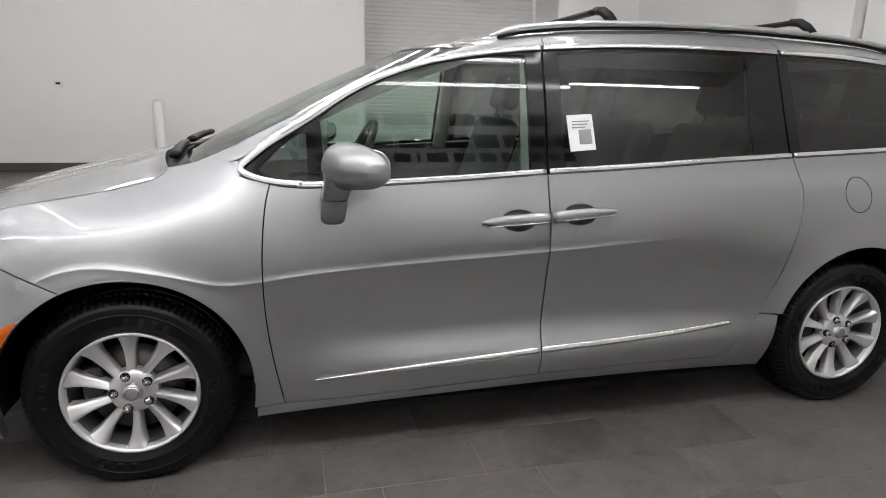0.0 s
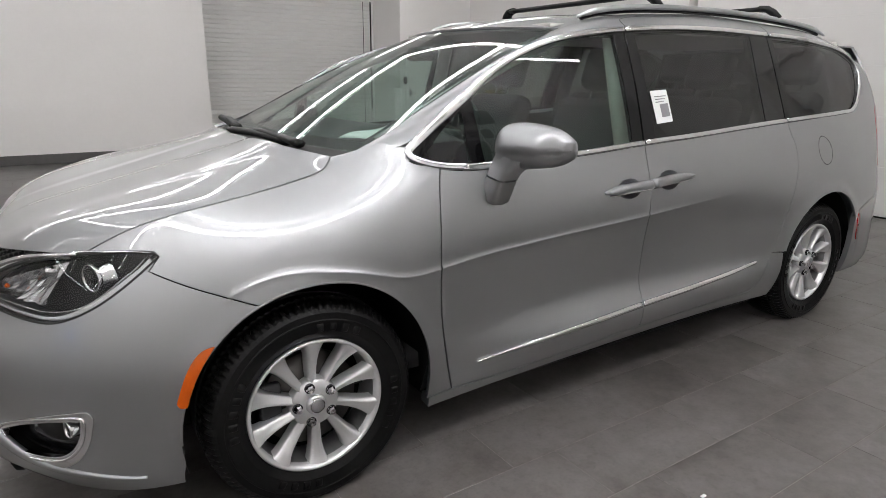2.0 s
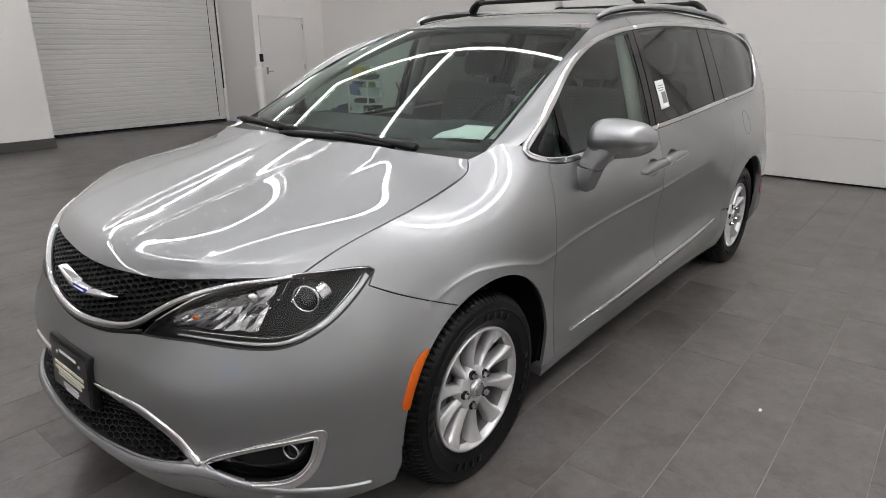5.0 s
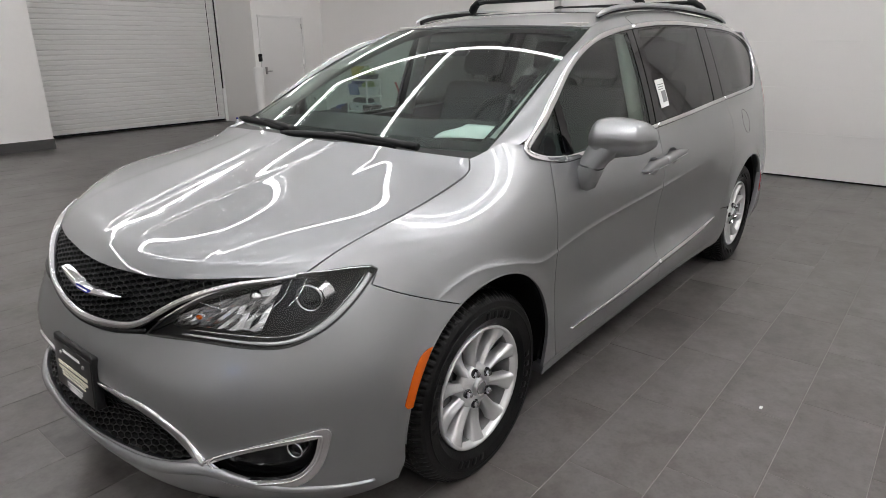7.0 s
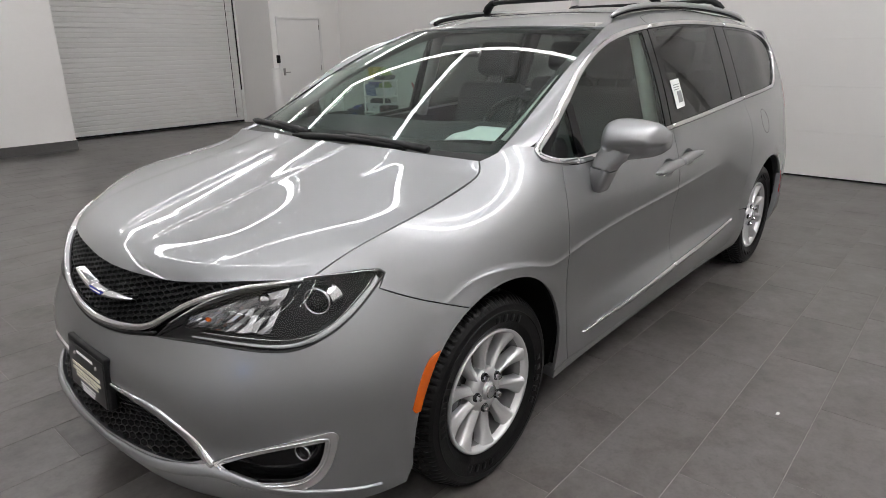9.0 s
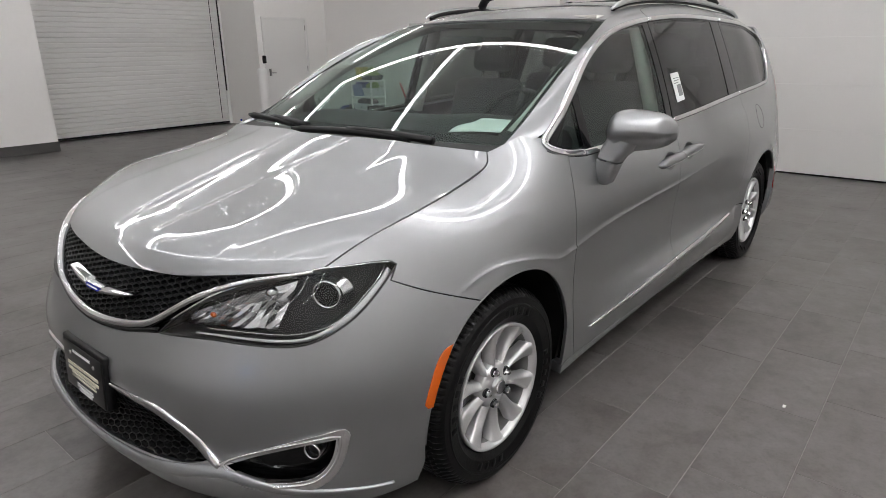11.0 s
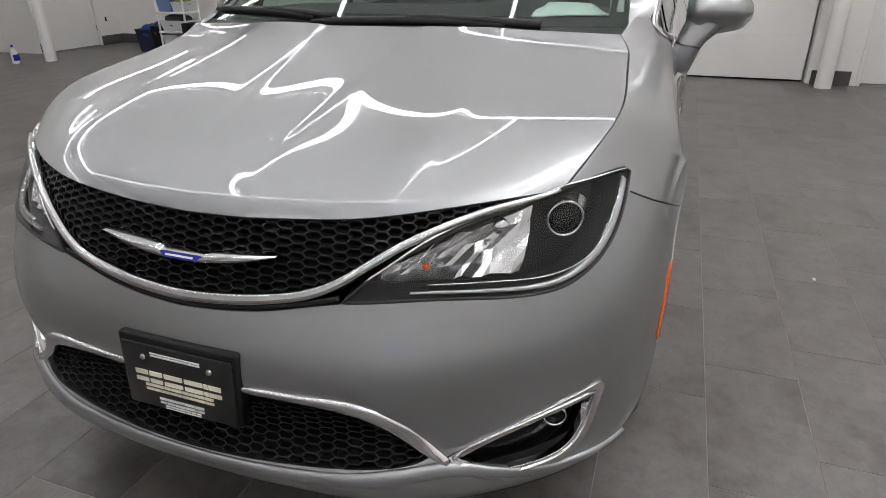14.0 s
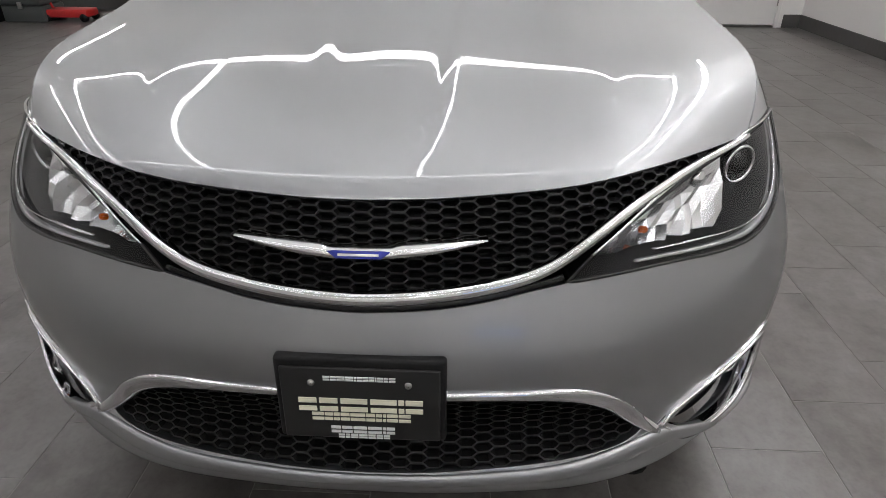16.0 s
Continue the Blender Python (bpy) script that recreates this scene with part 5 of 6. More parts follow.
# headlights
for mir in (False, True):
    outl = to_s(loop_of(LAMP_TOP, [(-.452, .912), (-.437, .903)], LAMP_LOW, [(-1.252, .720), (-1.240, .729)]))
    lamp = panel("headlight", deeper(nose, .002), outl, LENS, car, "clear headlight with chrome reflector", step=.03, gap=.004, deep=0, mirror=mir)
    fx = np.array([1, -1, 1]) if mir else np.array([1, 1, 1])
    panel("housing", deeper(nose, -.085), outl, LAMPBLACK, lamp, "dark grey lamp housing", step=.03, gap=-.004, deep=0, mirror=mir)
    oa = np.array(outl)
    wv_ = np.r_[nose(oa[:, 0], oa[:, 1], -.002), nose(oa[:, 0], oa[:, 1], -.088)] * fx
    k = len(oa)
    grown("housing_wall", wv_, [(a, (a + 1) % k, k + (a + 1) % k, k + a) for a in range(k)], LAMPBLACK, lamp)
    ribbon("lamp_seal", nose, outl, .006, .003, SEAL, lamp, closed=True, mirror=mir)
    ribbon("light_guide", deeper(nose, -.012), to_s(curve2([(-.462, .891), (-.494, .864), (-.530, .840), (-.602, .797), (-.676, .763), (-.751, .740), (-.822, .734), (-.923, .738), (-1.03, .742), (-1.10, .741)])), [.014, .022, .022, .017, .011, .009, .007, .006, .005, .004], .006, FROST, lamp, "frosted clear light guide", mirror=mir, flat=True)
    ribbon("chrome_edge", deeper(nose, -.008), to_s(curve2([(-.480, .897), (-.52, .866), (-.56, .842), (-.625, .800), (-.69, .770), (-.755, .756), (-.822, .752), (-.923, .756), (-1.06, .758)])), .003, .004, CHROME, lamp, mirror=mir)
    ribbon("brow", deeper(nose, .002), to_s(curve2([(-1.20, .765), (-1.061, .838), (-.928, .878), (-.804, .899), (-.712, .913), (-.634, .916), (-.52, .917), (-.46, .913)])), [.006, .007, .007, .006, .005, .004, .004, .003], .005, CHROME, lamp, "chrome brow line", mirror=mir)
    # projector in its chrome shell
    c = nose(-.690 - U0, .836, -.050)[0] * fx
    turn = -62 if not mir else 180 + 62
    v, f = turned([(.034, .012), (.035, -.004), (.038, -.009), (.042, -.006), (.043, .0), (.043, .03)], 40)
    pj = grown("projector", v, f, CHROME, lamp, "chrome-ringed projector")
    pj.matrix_basis = pose(*c, 0, 0, turn)
    v, f = turned([(.001, -.016), (.014, -.013), (.026, -.004), (.034, .006)], 40)
    grown("projector_lens", v, f, GLOSSBLACK, pj, "dark glass bulb lens")
    sv, sf = [], []
    for i in range(9):
        a = radians(-55 + 110 * i / 8)
        for r_, y_ in ((.047, .0), (.052, .008), (.068, .030)):
            sv.append((r_ * math.cos(a) , y_, r_ * math.sin(a) * .8))
    sf = [(i * 3 + k, i * 3 + k + 1, i * 3 + k + 4, i * 3 + k + 3) for i in range(8) for k in range(2)]
    grown("projector_shell", [((-p[0] if mir else p[0]), p[1], p[2]) for p in sv], sf, REFLECTOR, pj, "bright side shell")
    # faceted reflector that fills the inner half
    rv_, rf_ = [], []
    cols, rows_ = 15, 5
    for i in range(cols + 1):
        for j in range(rows_ + 1):
            t = i / cols
            s = .455 + .36 * t + .06 * t * (j / rows_ - .5)
            zl, zh = .746 + .012 * t, .768 + .108 * t ** .85
            bow = .045 * math.sin(math.pi * min(1, .15 + .85 * t)) * math.sin(math.pi * (j + .5) / (rows_ + 1))
            facet = .016 * (noise.noise((i * 1.37, j * 1.91, 3.3)) + .5)
            rv_.append(nose(s, zl + (zh - zl) * j / rows_, -.024 - bow - facet)[0] * fx)
    for i in range(cols):
        for j in range(rows_):
            q = (i * (rows_ + 1) + j, (i + 1) * (rows_ + 1) + j, (i + 1) * (rows_ + 1) + j + 1, i * (rows_ + 1) + j + 1)
            rf_.append(q[::-1] if mir else q)
    grown("reflector", rv_, rf_, REFLECTOR, lamp, "faceted chrome reflector", smooth=False)
    av, af = turned([(.001, -.008), (.006, -.005), (.007, .0), (.006, .008)], 16)
    ab = grown("indicator_bulb", av, af, AMBER, lamp, "amber indicator bulb")
    ab.matrix_basis = pose(*(nose(-1.06 - U0, .783, -.030)[0] * fx))
    v, f = turned([(.001, -.010), (.014, -.007), (.018, .0), (.018, .02)], 24)
    hb = grown("main_bulb", v, f, CHROME, lamp, "round chrome bulb shield")
    hb.matrix_basis = pose(*(nose(-.87 - U0, .842, -.040)[0] * fx), 0, 0, turn)

# licence plate frame with plain bars for its lettering
plate = new("plate_frame")
plate.parent = car
tagged(plate, "black dealer plate in a black frame")
PM = pose(-.968, 0, .510, -4, 0, -90)
bm = box(-.158, .158, -.008, .022, -.090, .092, .008, 3)
part("frame", bm, BLACK, plate).matrix_basis = PM
part("plate", box(-.147, .147, -.012, -.007, -.086, .074, .003, 2), PLATEBLACK, plate).matrix_basis = PM


def on_plate(a, b, h):
    return (a, -.0122 - h, b)


for nm, a0, a1, b0, b1, gaps, mt in (("lettering_bar", -.115, .115, -.021, .008, [(0, .145), (.168, .315), (.34, .555), (.58, .79), (.805, .85), (.862, 1)], CREAM), ("lettering_bar", -.092, .092, -.042, -.025, [(0, .12), (.13, .21), (.22, .28), (.29, .38), (.39, .54), (.55, .64), (.65, .71), (.72, .75), (.76, .87), (.88, 1)], CREAM),
                                     ("lettering_bar", -.066, .066, .048, .057, [(0, .09), (.10, .18), (.19, .30), (.31, .42), (.43, .46), (.47, .54), (.55, .63), (.64, .71), (.72, .74), (.75, .83), (.84, .90), (.91, 1)], WHITEINK), ("lettering_bar", -.058, .062, -.071, -.056, [(0, .15), (.17, .33), (.35, .56), (.58, .79), (.81, .86), (.87, 1)], WHITEINK), ("lettering_bar", -.045, .052, -.083, -.074, [(0, .12), (.14, .22), (.24, .38), (.40, .56), (.58, .72), (.74, .86), (.88, 1)], WHITEINK)):
    bar_text(nm, a0, a1, b0, b1, gaps, on_plate, mt, plate).matrix_basis = PM
for sx in (-.089, .089):
    v, f = turned([(.001, -.004), (.006, -.003), (.007, .0), (.007, .004)], 16)
    sc = grown("screw", [(x + sx, y - .012, z + .041) for x, y, z in v], f, STEEL, plate, "bright screw head")
    sc.matrix_basis = PM

# rear: bumper and tailgate
rb = loop_of([(-1.50, .235), (-.75, .21), (0, .215), (.75, .21), (1.50, .235)], [(1.50, .235), (1.478, .60)], [(1.478, .60), (1.32, .655), (1.02, .70)], [(1.02, .70), (.7, .74), (0, .75), (-.7, .74), (-1.02, .70)], [(-1.02, .70), (-1.32, .655), (-1.478, .60)], [(-1.478, .60), (-1.50, .235)])
panel("rear_bumper", tail, rb, PAINT, car, step=.05, deep=.03)
tg = loop_of([(-.98, .705), (-.7, .745), (0, .755), (.7, .745), (.98, .705)], [(.98, .705), (1.0, 1.35), (.95, 1.60)], [(.95, 1.60), (0, 1.62), (-.95, 1.60)], [(-.95, 1.60), (-1.0, 1.35), (-.98, .705)])
gate_glass = loop_of([(-.78, 1.14), (.78, 1.14)], [(.78, 1.14), (.80, 1.52)], [(.80, 1.52), (-.80, 1.52)], [(-.80, 1.52), (-.78, 1.14)])
gate = panel("tailgate", tail, tg, PAINT, car, holes=[gate_glass], step=.06)
panel("rear_window", deeper(tail, -.006), gate_glass, PRIVACY, gate, "dark privacy glass", step=.1, deep=0, gap=-.004)
panel("roof_spoiler", lambda a, b: np.c_[3.80 + b, -a, 1.632 - .25 * b - .03 * (a / .6) ** 2], loop_of([(-.57, -.03), (.57, -.03)], [(.57, -.03), (.52, .16)], [(.52, .16), (-.52, .16)], [(-.52, .16), (-.57, -.03)]), PAINT, car, step=.06, deep=.03)

# door mirrors
for mir in (False, True):
    sg = 1 if mir else -1
    dm = new("door_mirror")
    dm.parent = car
    tagged(dm, "silver door mirror on a short stalk")
    along = Spline([0, .12, .45, .75, .92, 1], [(.940, .716, .795, 1.205, 1.095), (.958, .692, .812, 1.228, 1.083), (1.030, .690, .846, 1.244, 1.082), (1.100, .720, .874, 1.234, 1.093), (1.142, .758, .890, 1.214, 1.107), (1.158, .800, .898, 1.194, 1.122)])
    v, f, m_ = [], [], 34
    for t in np.linspace(0, 1, 26):
        y, xf, xr, zt, zb = along(t)[0]
        zc, xm = zb + .40 * (zt - zb), xf + .62 * (xr - xf)
        for k in range(m_):
            a = math.pi * (k % 17) / 16
            up = k < 17
            # from the rear edge over the top to the front crease, then under the belly back to the rear edge
            ca, sa = (math.cos(a), math.sin(a)) if up else (-math.cos(a), math.sin(a))
            px_ = math.copysign(abs(ca) ** .75, ca)
            px_ = xm + px_ * ((xr - xm) if ca > 0 else (xm - xf - (0 if up else .005)))
            pz_ = zc + (abs(sa) ** .82 * (zt - zc) if up else -abs(sa) ** .8 * (zc - zb) - .0015)
            v.append((px_, sg * y, pz_))
    last = np.array(v[-m_:])
    for k_, dy_ in ((.86, .005), (.55, .010), (.02, .012)):
        v += [tuple(p) for p in last.mean(0) + (last - last.mean(0)) * k_ + (0, sg * dy_, 0)]
    f = [(i * m_ + k, i * m_ + (k + 1) % m_, (i + 1) * m_ + (k + 1) % m_, (i + 1) * m_ + k) for i in range(28) for k in range(m_)]
    grown("housing", v, [q if mir else q[::-1] for q in f], PAINT, dm)
    mg = bmesh.new()
    bmesh.ops.create_uvsphere(mg, u_segments=32, v_segments=8, radius=1)
    for v in mg.verts:
        v.co = (.856 + .006 * v.co.x + .046 * v.co.y, sg * (1.045 + .085 * v.co.y), 1.162 + .060 * v.co.z + .008 * v.co.y)
    part("mirror_glass", mg, CHROME, dm, "mirror glass")
    for nm, rows_ in (("neck", ((.962, .728, .049, .044, 1.052), (.972, .733, .050, .048, 1.075), (.990, .743, .056, .056, 1.10), (1.01, .752, .062, .060, 1.130))), ("foot", ((.925, .722, .036, .036, .957), (.932, .722, .044, .042, .966), (.945, .724, .049, .045, 1.008), (.960, .727, .049, .044, 1.047)))):
        v = []
        for y, cx, rx, ry, cz in rows_:
            for a in np.linspace(0, 2 * math.pi, 24, endpoint=False):
                ca, sa = math.cos(a), math.sin(a)
                v.append((cx + rx * math.copysign(abs(ca) ** .5, ca), sg * (y + ry * math.copysign(abs(sa) ** .55, sa)), cz - .25 * ry * sa))
        f = [(i * 24 + k, i * 24 + (k + 1) % 24, (i + 1) * 24 + (k + 1) % 24, (i + 1) * 24 + k) for i in range(3) for k in range(24)]
        if nm == "foot":
            v += v[:24]
            f.append(tuple(range(96, 120))[::-1])
        grown(nm, v, [q if mir else q[::-1] for q in f], PAINT, dm)

# wheels


def wheel_at(x, y, far):
    w = new("wheel")
    w.parent = car
    w.matrix_basis = pose(x, y, .349) @ (pose(0, 0, 0, 0, 0, 180) if far else pose(0, 0, 0))
    tyre_p = [(.228, -.062), (.236, -.076), (.262, -.092), (.300, -.098), (.326, -.095), (.338, -.087), (.346, -.078), (.3555, -.062), (.360, -.045), (.361, -.036), (.353, -.034), (.353, -.026), (.362, -.024), (.362, .012), (.354, .014), (.354, .024), (.362, .026), (.361, .10), (.345, .160), (.262, .175), (.228, .15)]
    v, f = turned(tyre_p, 270)
    n = len(tyre_p)
    v = [list(p) for p in v]
    for i in range(270):
        for j, k in ((5, .002), (6, .005), (7, .008), (8, .008), (9, .006), (12, .006), (13, .002)):
            cut = k if (i + (1 if j > 7 else 0) + (1 if j > 11 else 0)) % 3 == 0 else 0
            r_ = math.hypot(v[i * n + j][0], v[i * n + j][2])
            for c_ in (0, 2):
                v[i * n + j][c_] *= 1 - cut / r_
    for p in v:
        if p[2] < -.349:
            p[1] -= .25 * (-.349 - p[2]) * (1 if p[1] < -.03 else -1 if p[1] > .1 else 0)
            p[2] = -.349
    tyre = grown("tyre", v, f, RUBBER, w, "black rubber tyre with a blocky tread", smooth=False)
    ring, rf = turned([(.300, -.0985), (.302, -.1005), (.304, -.1005), (.306, -.0975)], 96)
    grown("sidewall_rib", ring, rf, RUBBER, tyre)
    for a0, cnt in ((150, 5), (330, 5), (60, 4), (240, 4)):
        for i in range(cnt):
            a = radians(a0 + i * 9)
            bm2 = box(-.012, .012, -.0022, .002, -.014, .014, .002, 1)
            bmesh.ops.transform(bm2, matrix=pose(.279 * math.cos(a), -.0955, .279 * math.sin(a)) @ Matrix.Rotation(-a + math.pi / 2, 4, "Y"), verts=bm2.verts[:])
            part("letter_bar", bm2, RUBBER, tyre)
    rim_p = [(.231, -.068), (.233, -.082), (.229, -.086), (.222, -.083), (.217, -.072), (.213, -.058)]
    v, f = turned(rim_p, 96)
    rim = grown("rim", v, f, ALLOY, w, "silver ten-spoke alloy wheel")
    v, f = turned([(.213, -.058), (.204, 0), (.200, .10)], 64)
    grown("barrel", v, f, BARREL, rim, "silver inner barrel")
    for s in range(10):
        a = radians(36 * s + 90)
        prof = []
        for t in np.linspace(0, 1, 16):
            r_ = .036 + (.224 - .036) * t
            half_w = .0125 + .0125 * t + .020 * t ** 6
            ang = a + radians(2 - 3 * t)
            yy = -.060 - .018 * t + .016 * math.sin(math.pi * t)
            ridge = .004 + .006 * math.sin(math.pi * min(1, t * 1.1))
            for c_, dy in ((-1, .040), (-.94, .012), (-.78, .004), (-.30, .001), (.10, -.4 * ridge), (.46, -ridge), (.70, -.5 * ridge), (.94, .010), (1, .040)):
                px, pz = r_ * math.cos(ang) - c_ * half_w * math.sin(ang), r_ * math.sin(ang) + c_ * half_w * math.cos(ang)
                prof.append((px, yy + dy, pz))
        fs = [(i * 9 + k, i * 9 + k + 1, (i + 1) * 9 + k + 1, (i + 1) * 9 + k) for i in range(15) for k in range(8)]
        grown("spoke", prof, fs, ALLOY, rim)
    v, f = turned([(.086, -.02), (.084, -.050), (.078, -.060), (.052, -.066), (.036, -.066)], 48)
    grown("hub", v, f, ALLOY, rim)
    v, f = turned([(.036, -.064), (.034, -.076), (.028, -.080), (.001, -.082)], 40)
    grown("centre_cap", v, f, SATIN, rim, "round centre cap")
    v, f = turned([(.026, -.0795), (.024, -.083), (.022, -.0825)], 40)
    grown("cap_ring", v, f, CHROME, rim)
    for s in range(5):
        a = radians(72 * s + 36)
        v, f = turned([(.013, -.050), (.013, -.074), (.010, -.084), (.001, -.086)], 6)
        grown("lug_nut", [(p[0] + .0635 * math.cos(a), p[1], p[2] + .0635 * math.sin(a)) for p in v], f, CHROME, rim, smooth=False)
        v, f = turned([(.017, -.06), (.017, -.068), (.013, -.066), (.013, -.05)], 20)
        grown("lug_recess", [(p[0] + .0635 * math.cos(a), p[1], p[2] + .0635 * math.sin(a)) for p in v], f, LAMPGREY, rim)
    v, f = turned([(.03, -.008), (.165, -.008), (.165, .012), (.03, .012)], 48)
    grown("brake_disc", v, f, DISC, w, "dark grey brake disc")
    part("brake_caliper", box(-.175, -.10, -.03, .05, -.07, .09, .012), LAMPGREY, w)
    v, f = turned([(.205, .03), (.001, .04)], 32)
    grown("backing", v, f, DARK, w)
    return w


for x in (0, 3.09):
    wheel_at(x, -.866, False)
    wheel_at(x, .866, True)
    for sg in (-1, 1):
        v, f = [], []
        n = 40
        arc_ = [radians(-10 + 200 * i / n) for i in range(n + 1)]
        for a in arc_:
            ahead = max(0, -math.cos(a)) if x == 0 else 0
            for y in (.945 - .055 * ahead, .62):
                v.append((x + .438 * math.cos(a), sg * y, .355 + .438 * math.sin(a)))
        f = [(2 * i, 2 * i + 1, 2 * i + 3, 2 * i + 2) for i in range(n)]
        k = len(v)
        v += [(x, sg * .62, .355)] + [(x + .438 * math.cos(a), sg * .62, .355 + .438 * math.sin(a)) for a in arc_]
        f += [(k, k + 1 + i, k + 2 + i) for i in range(n)]
        grown("wheel_liner", v, f, DARK, car)
part("underbody", box(-.86, 4.05, -.60, .60, .20, .34, .03), DARK, car)
part("underbody_middle", box(.47, 2.60, -.90, .90, .19, .27, .02), DARK, car)

# cabin
part("cabin_floor", box(.0, 4.0, -.86, .86, .34, .40), TRIM, car)
part("headliner", box(1.25, 3.7, -.60, .60, 1.60, 1.62, .005), HEADCLOTH, car, "pale headliner")
for mir in (False, True):
    panel("door_lining", deeper(skin, -.07), loop_of([(.5, .42), (2.55, .42)], [(2.55, .42), (2.60, .86)], [(2.60, .86), (3.8, .86)], [(3.8, .86), (3.75, 1.20)], [(3.75, 1.20), (2.6, 1.15), (.55, 1.075)], [(.55, 1.075), (.5, .42)]), TRIM, car, step=.12, deep=0, mirror=mir)
    for p0, p1, r_ in (((1.535, .905, 1.09), (1.56, .745, 1.58), .045), ((2.65, .905, 1.12), (2.66, .735, 1.60), .05), ((3.70, .80, 1.2), (3.66, .68, 1.56), .08)):
        sgn = 1 if mir else -1
        v, f = tube([(p0[0], sgn * (p0[1] - .095), p0[2]), (p1[0], sgn * (p1[1] - .085), p1[2])], r_, 12, .7)
        grown("pillar_lining", v, f, HEADCLOTH if p0[0] < 2 else TRIM, car)
    sgn = 1 if mir else -1
    v, f = tube([(x, sgn * (w - .03), z - .035) for x, w, z in RAIL_B[1:9]], .032, 10)
    grown("a_pillar_lining", v, f, HEADCLOTH, car, "pale pillar lining")
dv = []
dash_p = [(.10, 1.085), (.22, 1.118), (.36, 1.150), (.52, 1.176), (.66, 1.182), (.74, 1.165), (.78, 1.12), (.77, 1.02), (.72, .92), (.70, .60), (.55, .40)]
for y in np.linspace(-.76, .76, 24):
    hump = .022 * math.exp(-((y + .40) / .2) ** 2)
    for i, (x, z) in enumerate(dash_p):
        dv.append((x, y, z + (hump if i > 2 else 0) - .02 * (abs(y) / .76) ** 6))
m_ = len(dash_p)
df = [(i * m_ + k, i * m_ + k + 1, (i + 1) * m_ + k + 1, (i + 1) * m_ + k) for i in range(23) for k in range(m_ - 1)]
grown("dashboard", dv, [q[::-1] for q in df], TRIM, car, "dark grey dashboard")
sw_ = new("steering_wheel")
sw_.parent = car
sw_.matrix_basis = pose(.86, -.40, 1.12, 0, -62, 0)
v, f = tube([(.185 * math.cos(a), .185 * math.sin(a), 0) for a in np.linspace(0, 2 * math.pi, 41)], .016, 10)
grown("wheel_rim", v, f, TRIM, sw_)
part("hub_pad", box(-.06, .06, -.07, .07, -.03, .02, .02), TRIM, sw_)
for a in (0, 180, 270):
    v, f = tube([(.05 * math.cos(radians(a + 90)), .05 * math.sin(radians(a + 90)), 0), (.18 * math.cos(radians(a + 90)), .18 * math.sin(radians(a + 90)), 0)], .014, 8)
    grown("wheel_spoke", v, f, TRIM, sw_)
paper_v = []
for i in range(9):
    for j in range(9):
        a, b = i / 8, j / 8
        p = Vector((.323, -.456, 0)).lerp(Vector((.519, -.475, 0)), a) + (Vector((.405, -.715, 0)) - Vector((.323, -.456, 0))) * b * (1 - .45 * a)
        zz_ = float(np.interp(p.x, [q[0] for q in dash_p[:5]], [q[1] for q in dash_p[:5]])) + (.022 * math.exp(-((p.y + .40) / .2) ** 2) if p.x > .36 else .022 * math.exp(-((p.y + .40) / .2) ** 2) * max(0, (p.x - .22) / .14)) + .007 + .004 * math.sin(6 * a + 2 * b)
        paper_v.append((p.x, p.y, zz_))
sheet = grown("paper_sheet", paper_v, [(i * 9 + j, (i + 1) * 9 + j, (i + 1) * 9 + j + 1, i * 9 + j + 1) for i in range(8) for j in range(8)], PAPER)
tagged(sheet, "white paper sheet lying on the dashboard", "paper")
sol = sheet.modifiers.new("thickness", "SOLIDIFY")
sol.thickness = .001


def seat(x, y, z=.40, rec=18, label="dark grey cloth car seat with headrest", width=.50):
    s = new("seat")
    s.parent = car
    tagged(s, label)
    s.matrix_basis = pose(x, y, z)
    part("cushion", box(-.27, .25, -width / 2, width / 2, .12, .34, .07, 4), CLOTH, s)
    part("seat_base", box(-.2, .2, -.2, .2, 0, .14, .02), TRIM, s)
    b = part("backrest", box(-.06, .08, -width / 2, width / 2, 0, .62, .06, 4), CLOTH, s)
    b.matrix_basis = pose(.24, 0, .30, 0, rec, 0)
    h = part("headrest", box(-.05, .06, -.14, .14, .67, .88, .045, 4), CLOTH, s)
    h.matrix_basis = pose(.24, 0, .30, 0, rec, 0)
    for yy in (-.06, .06):
        v, f = tube([(.0, yy, .58), (.0, yy, .70)], .007, 8)
        p_ = grown("headrest_post", v, f, CHROME, s)
        p_.matrix_basis = pose(.24, 0, .30, 0, rec, 0)
    return s


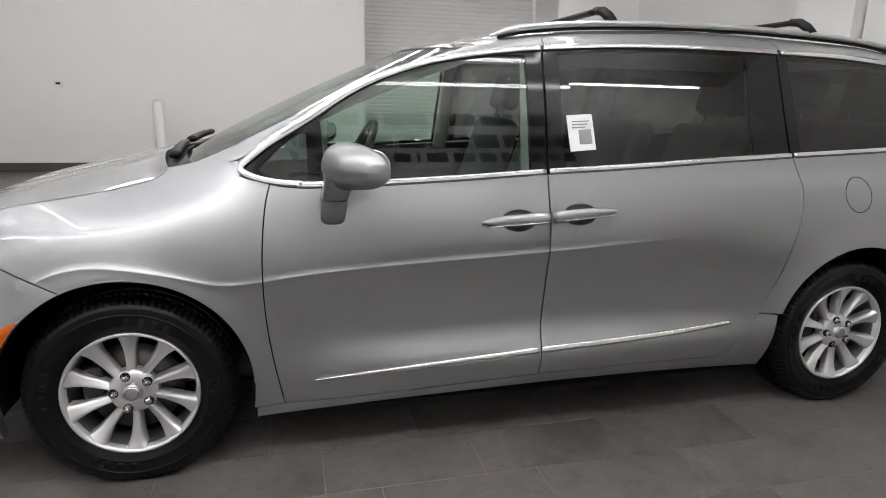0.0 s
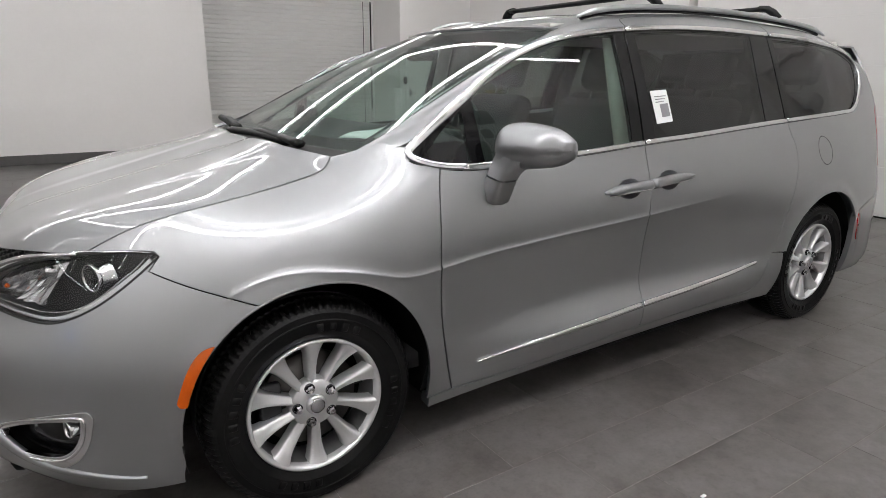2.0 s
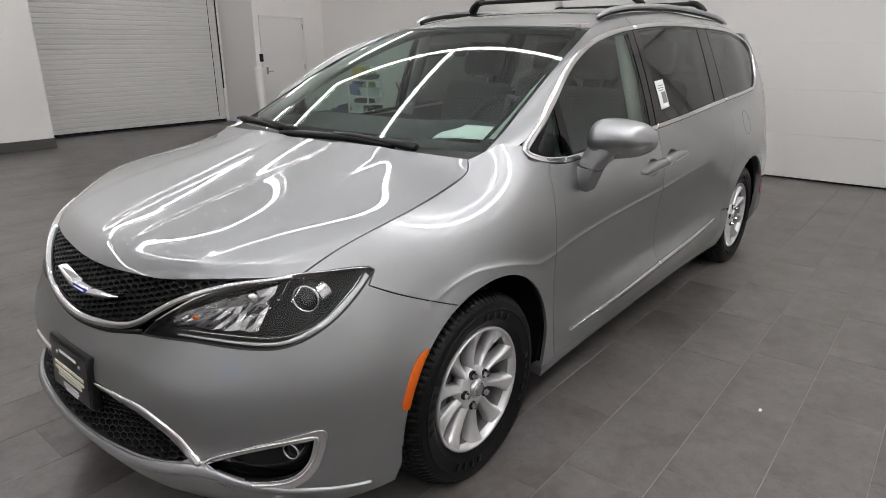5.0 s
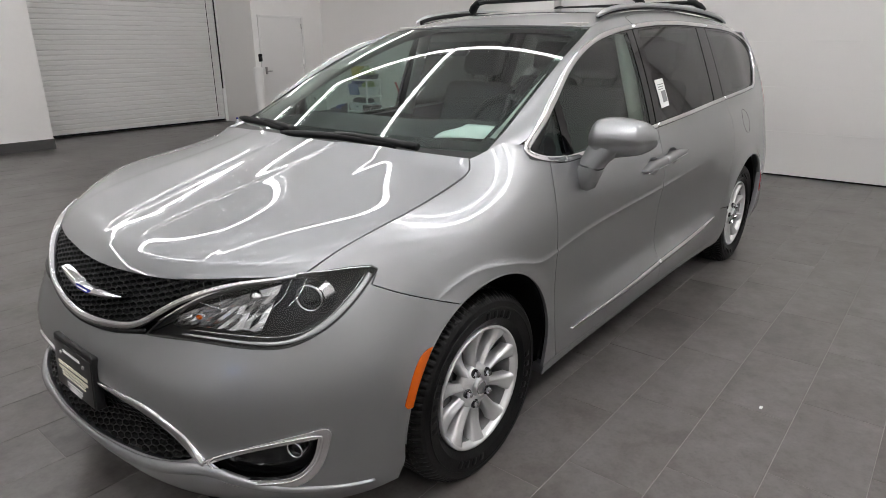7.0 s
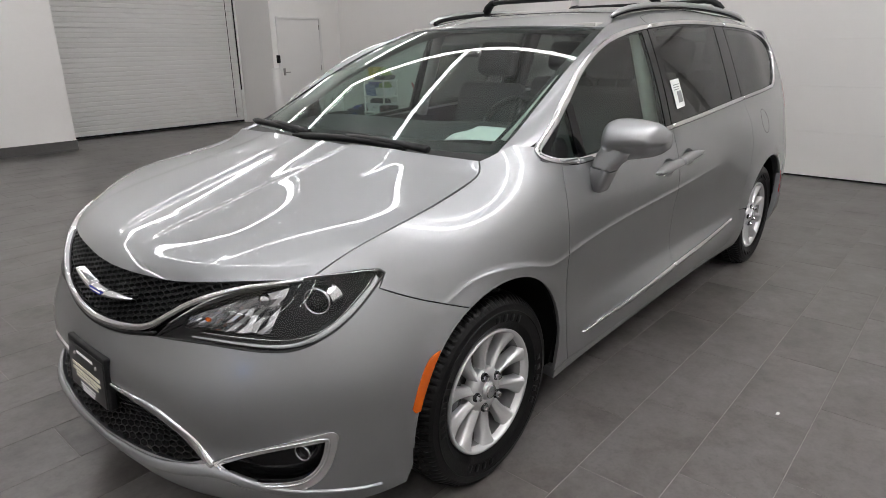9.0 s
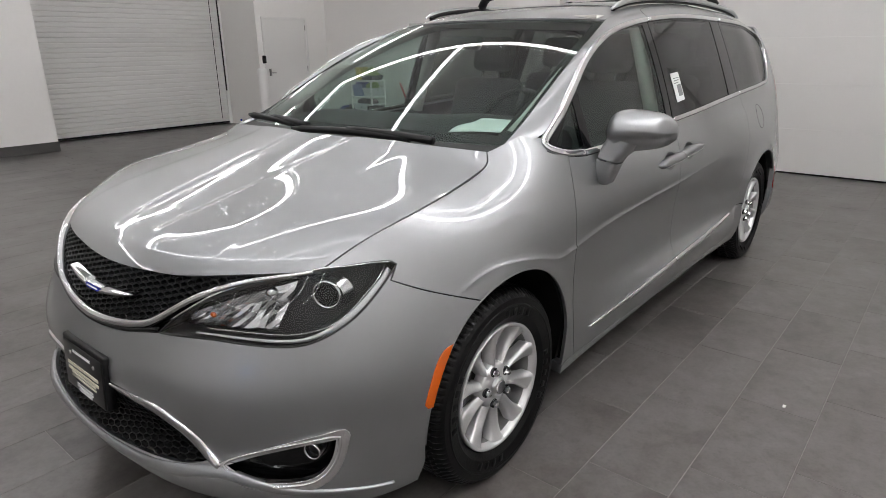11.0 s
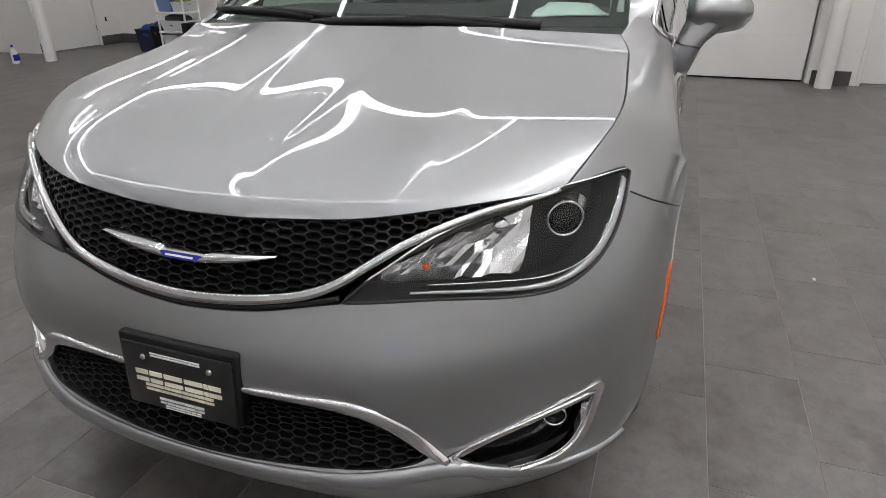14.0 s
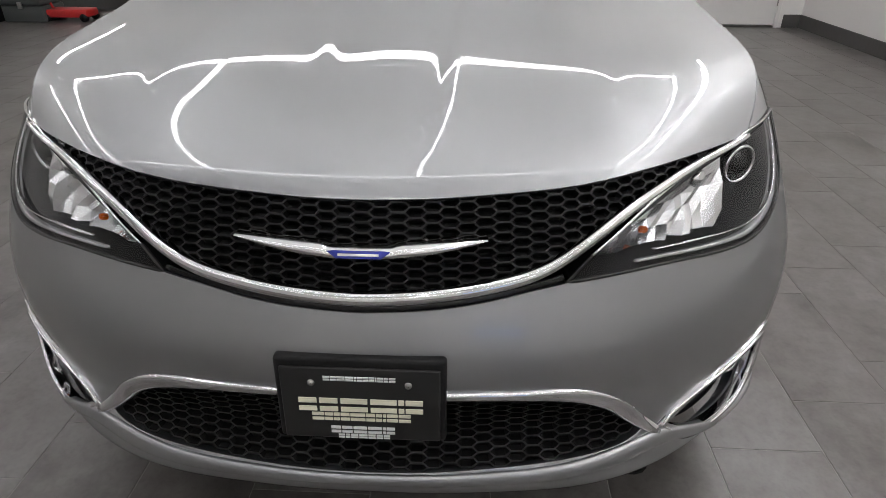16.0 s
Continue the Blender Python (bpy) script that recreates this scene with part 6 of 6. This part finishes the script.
for x in (1.36, 2.22):
    for y in (-.40, .40):
        seat(x, y)
for y in (-.45, 0, .45):
    seat(3.1, y, .42, 16, width=.42)

# ---- floor tiles: each its own piece near the car, the rest in one mesh ----
TX, TY, ROW0, COL0 = .6100, .3050, -1.175, .05


def tile_box(w, h):
    verts = [(-w / 2, -h / 2, -.0016), (w / 2, -h / 2, -.0016), (w / 2, h / 2, -.0016), (-w / 2, h / 2, -.0016)]
    e = .0005
    verts += [(-w / 2, -h / 2, -e), (w / 2, -h / 2, -e), (w / 2, h / 2, -e), (-w / 2, h / 2, -e)]
    verts += [(-w / 2 + e, -h / 2 + e, 0), (w / 2 - e, -h / 2 + e, 0), (w / 2 - e, h / 2 - e, 0), (-w / 2 + e, h / 2 - e, 0)]
    faces = [(8, 9, 10, 11)] + [(a + k, a + (k + 1) % 4, a + 4 + (k + 1) % 4, a + 4 + k) for a in (0, 4) for k in range(4)]
    return verts, faces


tile_mesh = bpy.data.meshes.new("tile")
tile_v, tile_f = tile_box(TX - .0026, TY - .0026)
tile_mesh.from_pydata(tile_v, [], tile_f)
tile_mesh.materials.append(TILE)
rest_v, rest_f = [], []
count = 0
for r in range(-10, 39):
    y = ROW0 + (r + .5) * TY
    if not (FLOOR_Y[0] - .2 < y < FLOOR_Y[1] + .1):
        continue
    shift = (COL0 - r * TX / 3) % TX
    for c in range(-13, 14):
        x = shift + (c + .5) * TX
        if not (X0 - .3 < x < XB + .3):
            continue
        near = -2.4 < x < 4.6 and -2.9 < y < 1.1 and not (.3 < x < 3.6 and -.55 < y < 1.1)
        if near and count < 300:
            t = new("tile", tile_mesh)
            t.parent = floor
            t.location = (x, y, 0)
            count += 1
        else:
            tv, tf = tile_box(TX - .0026, TY - .0026)
            k = len(rest_v)
            rest_v += [(a + x, b + y, d) for a, b, d in tv]
            rest_f += [tuple(k + i for i in q) for q in tf]
rest = grown("tile_field", rest_v, rest_f, TILE, floor, smooth=False)
tagged(rest, "dark grey floor tiles farther off", kind="stuff")
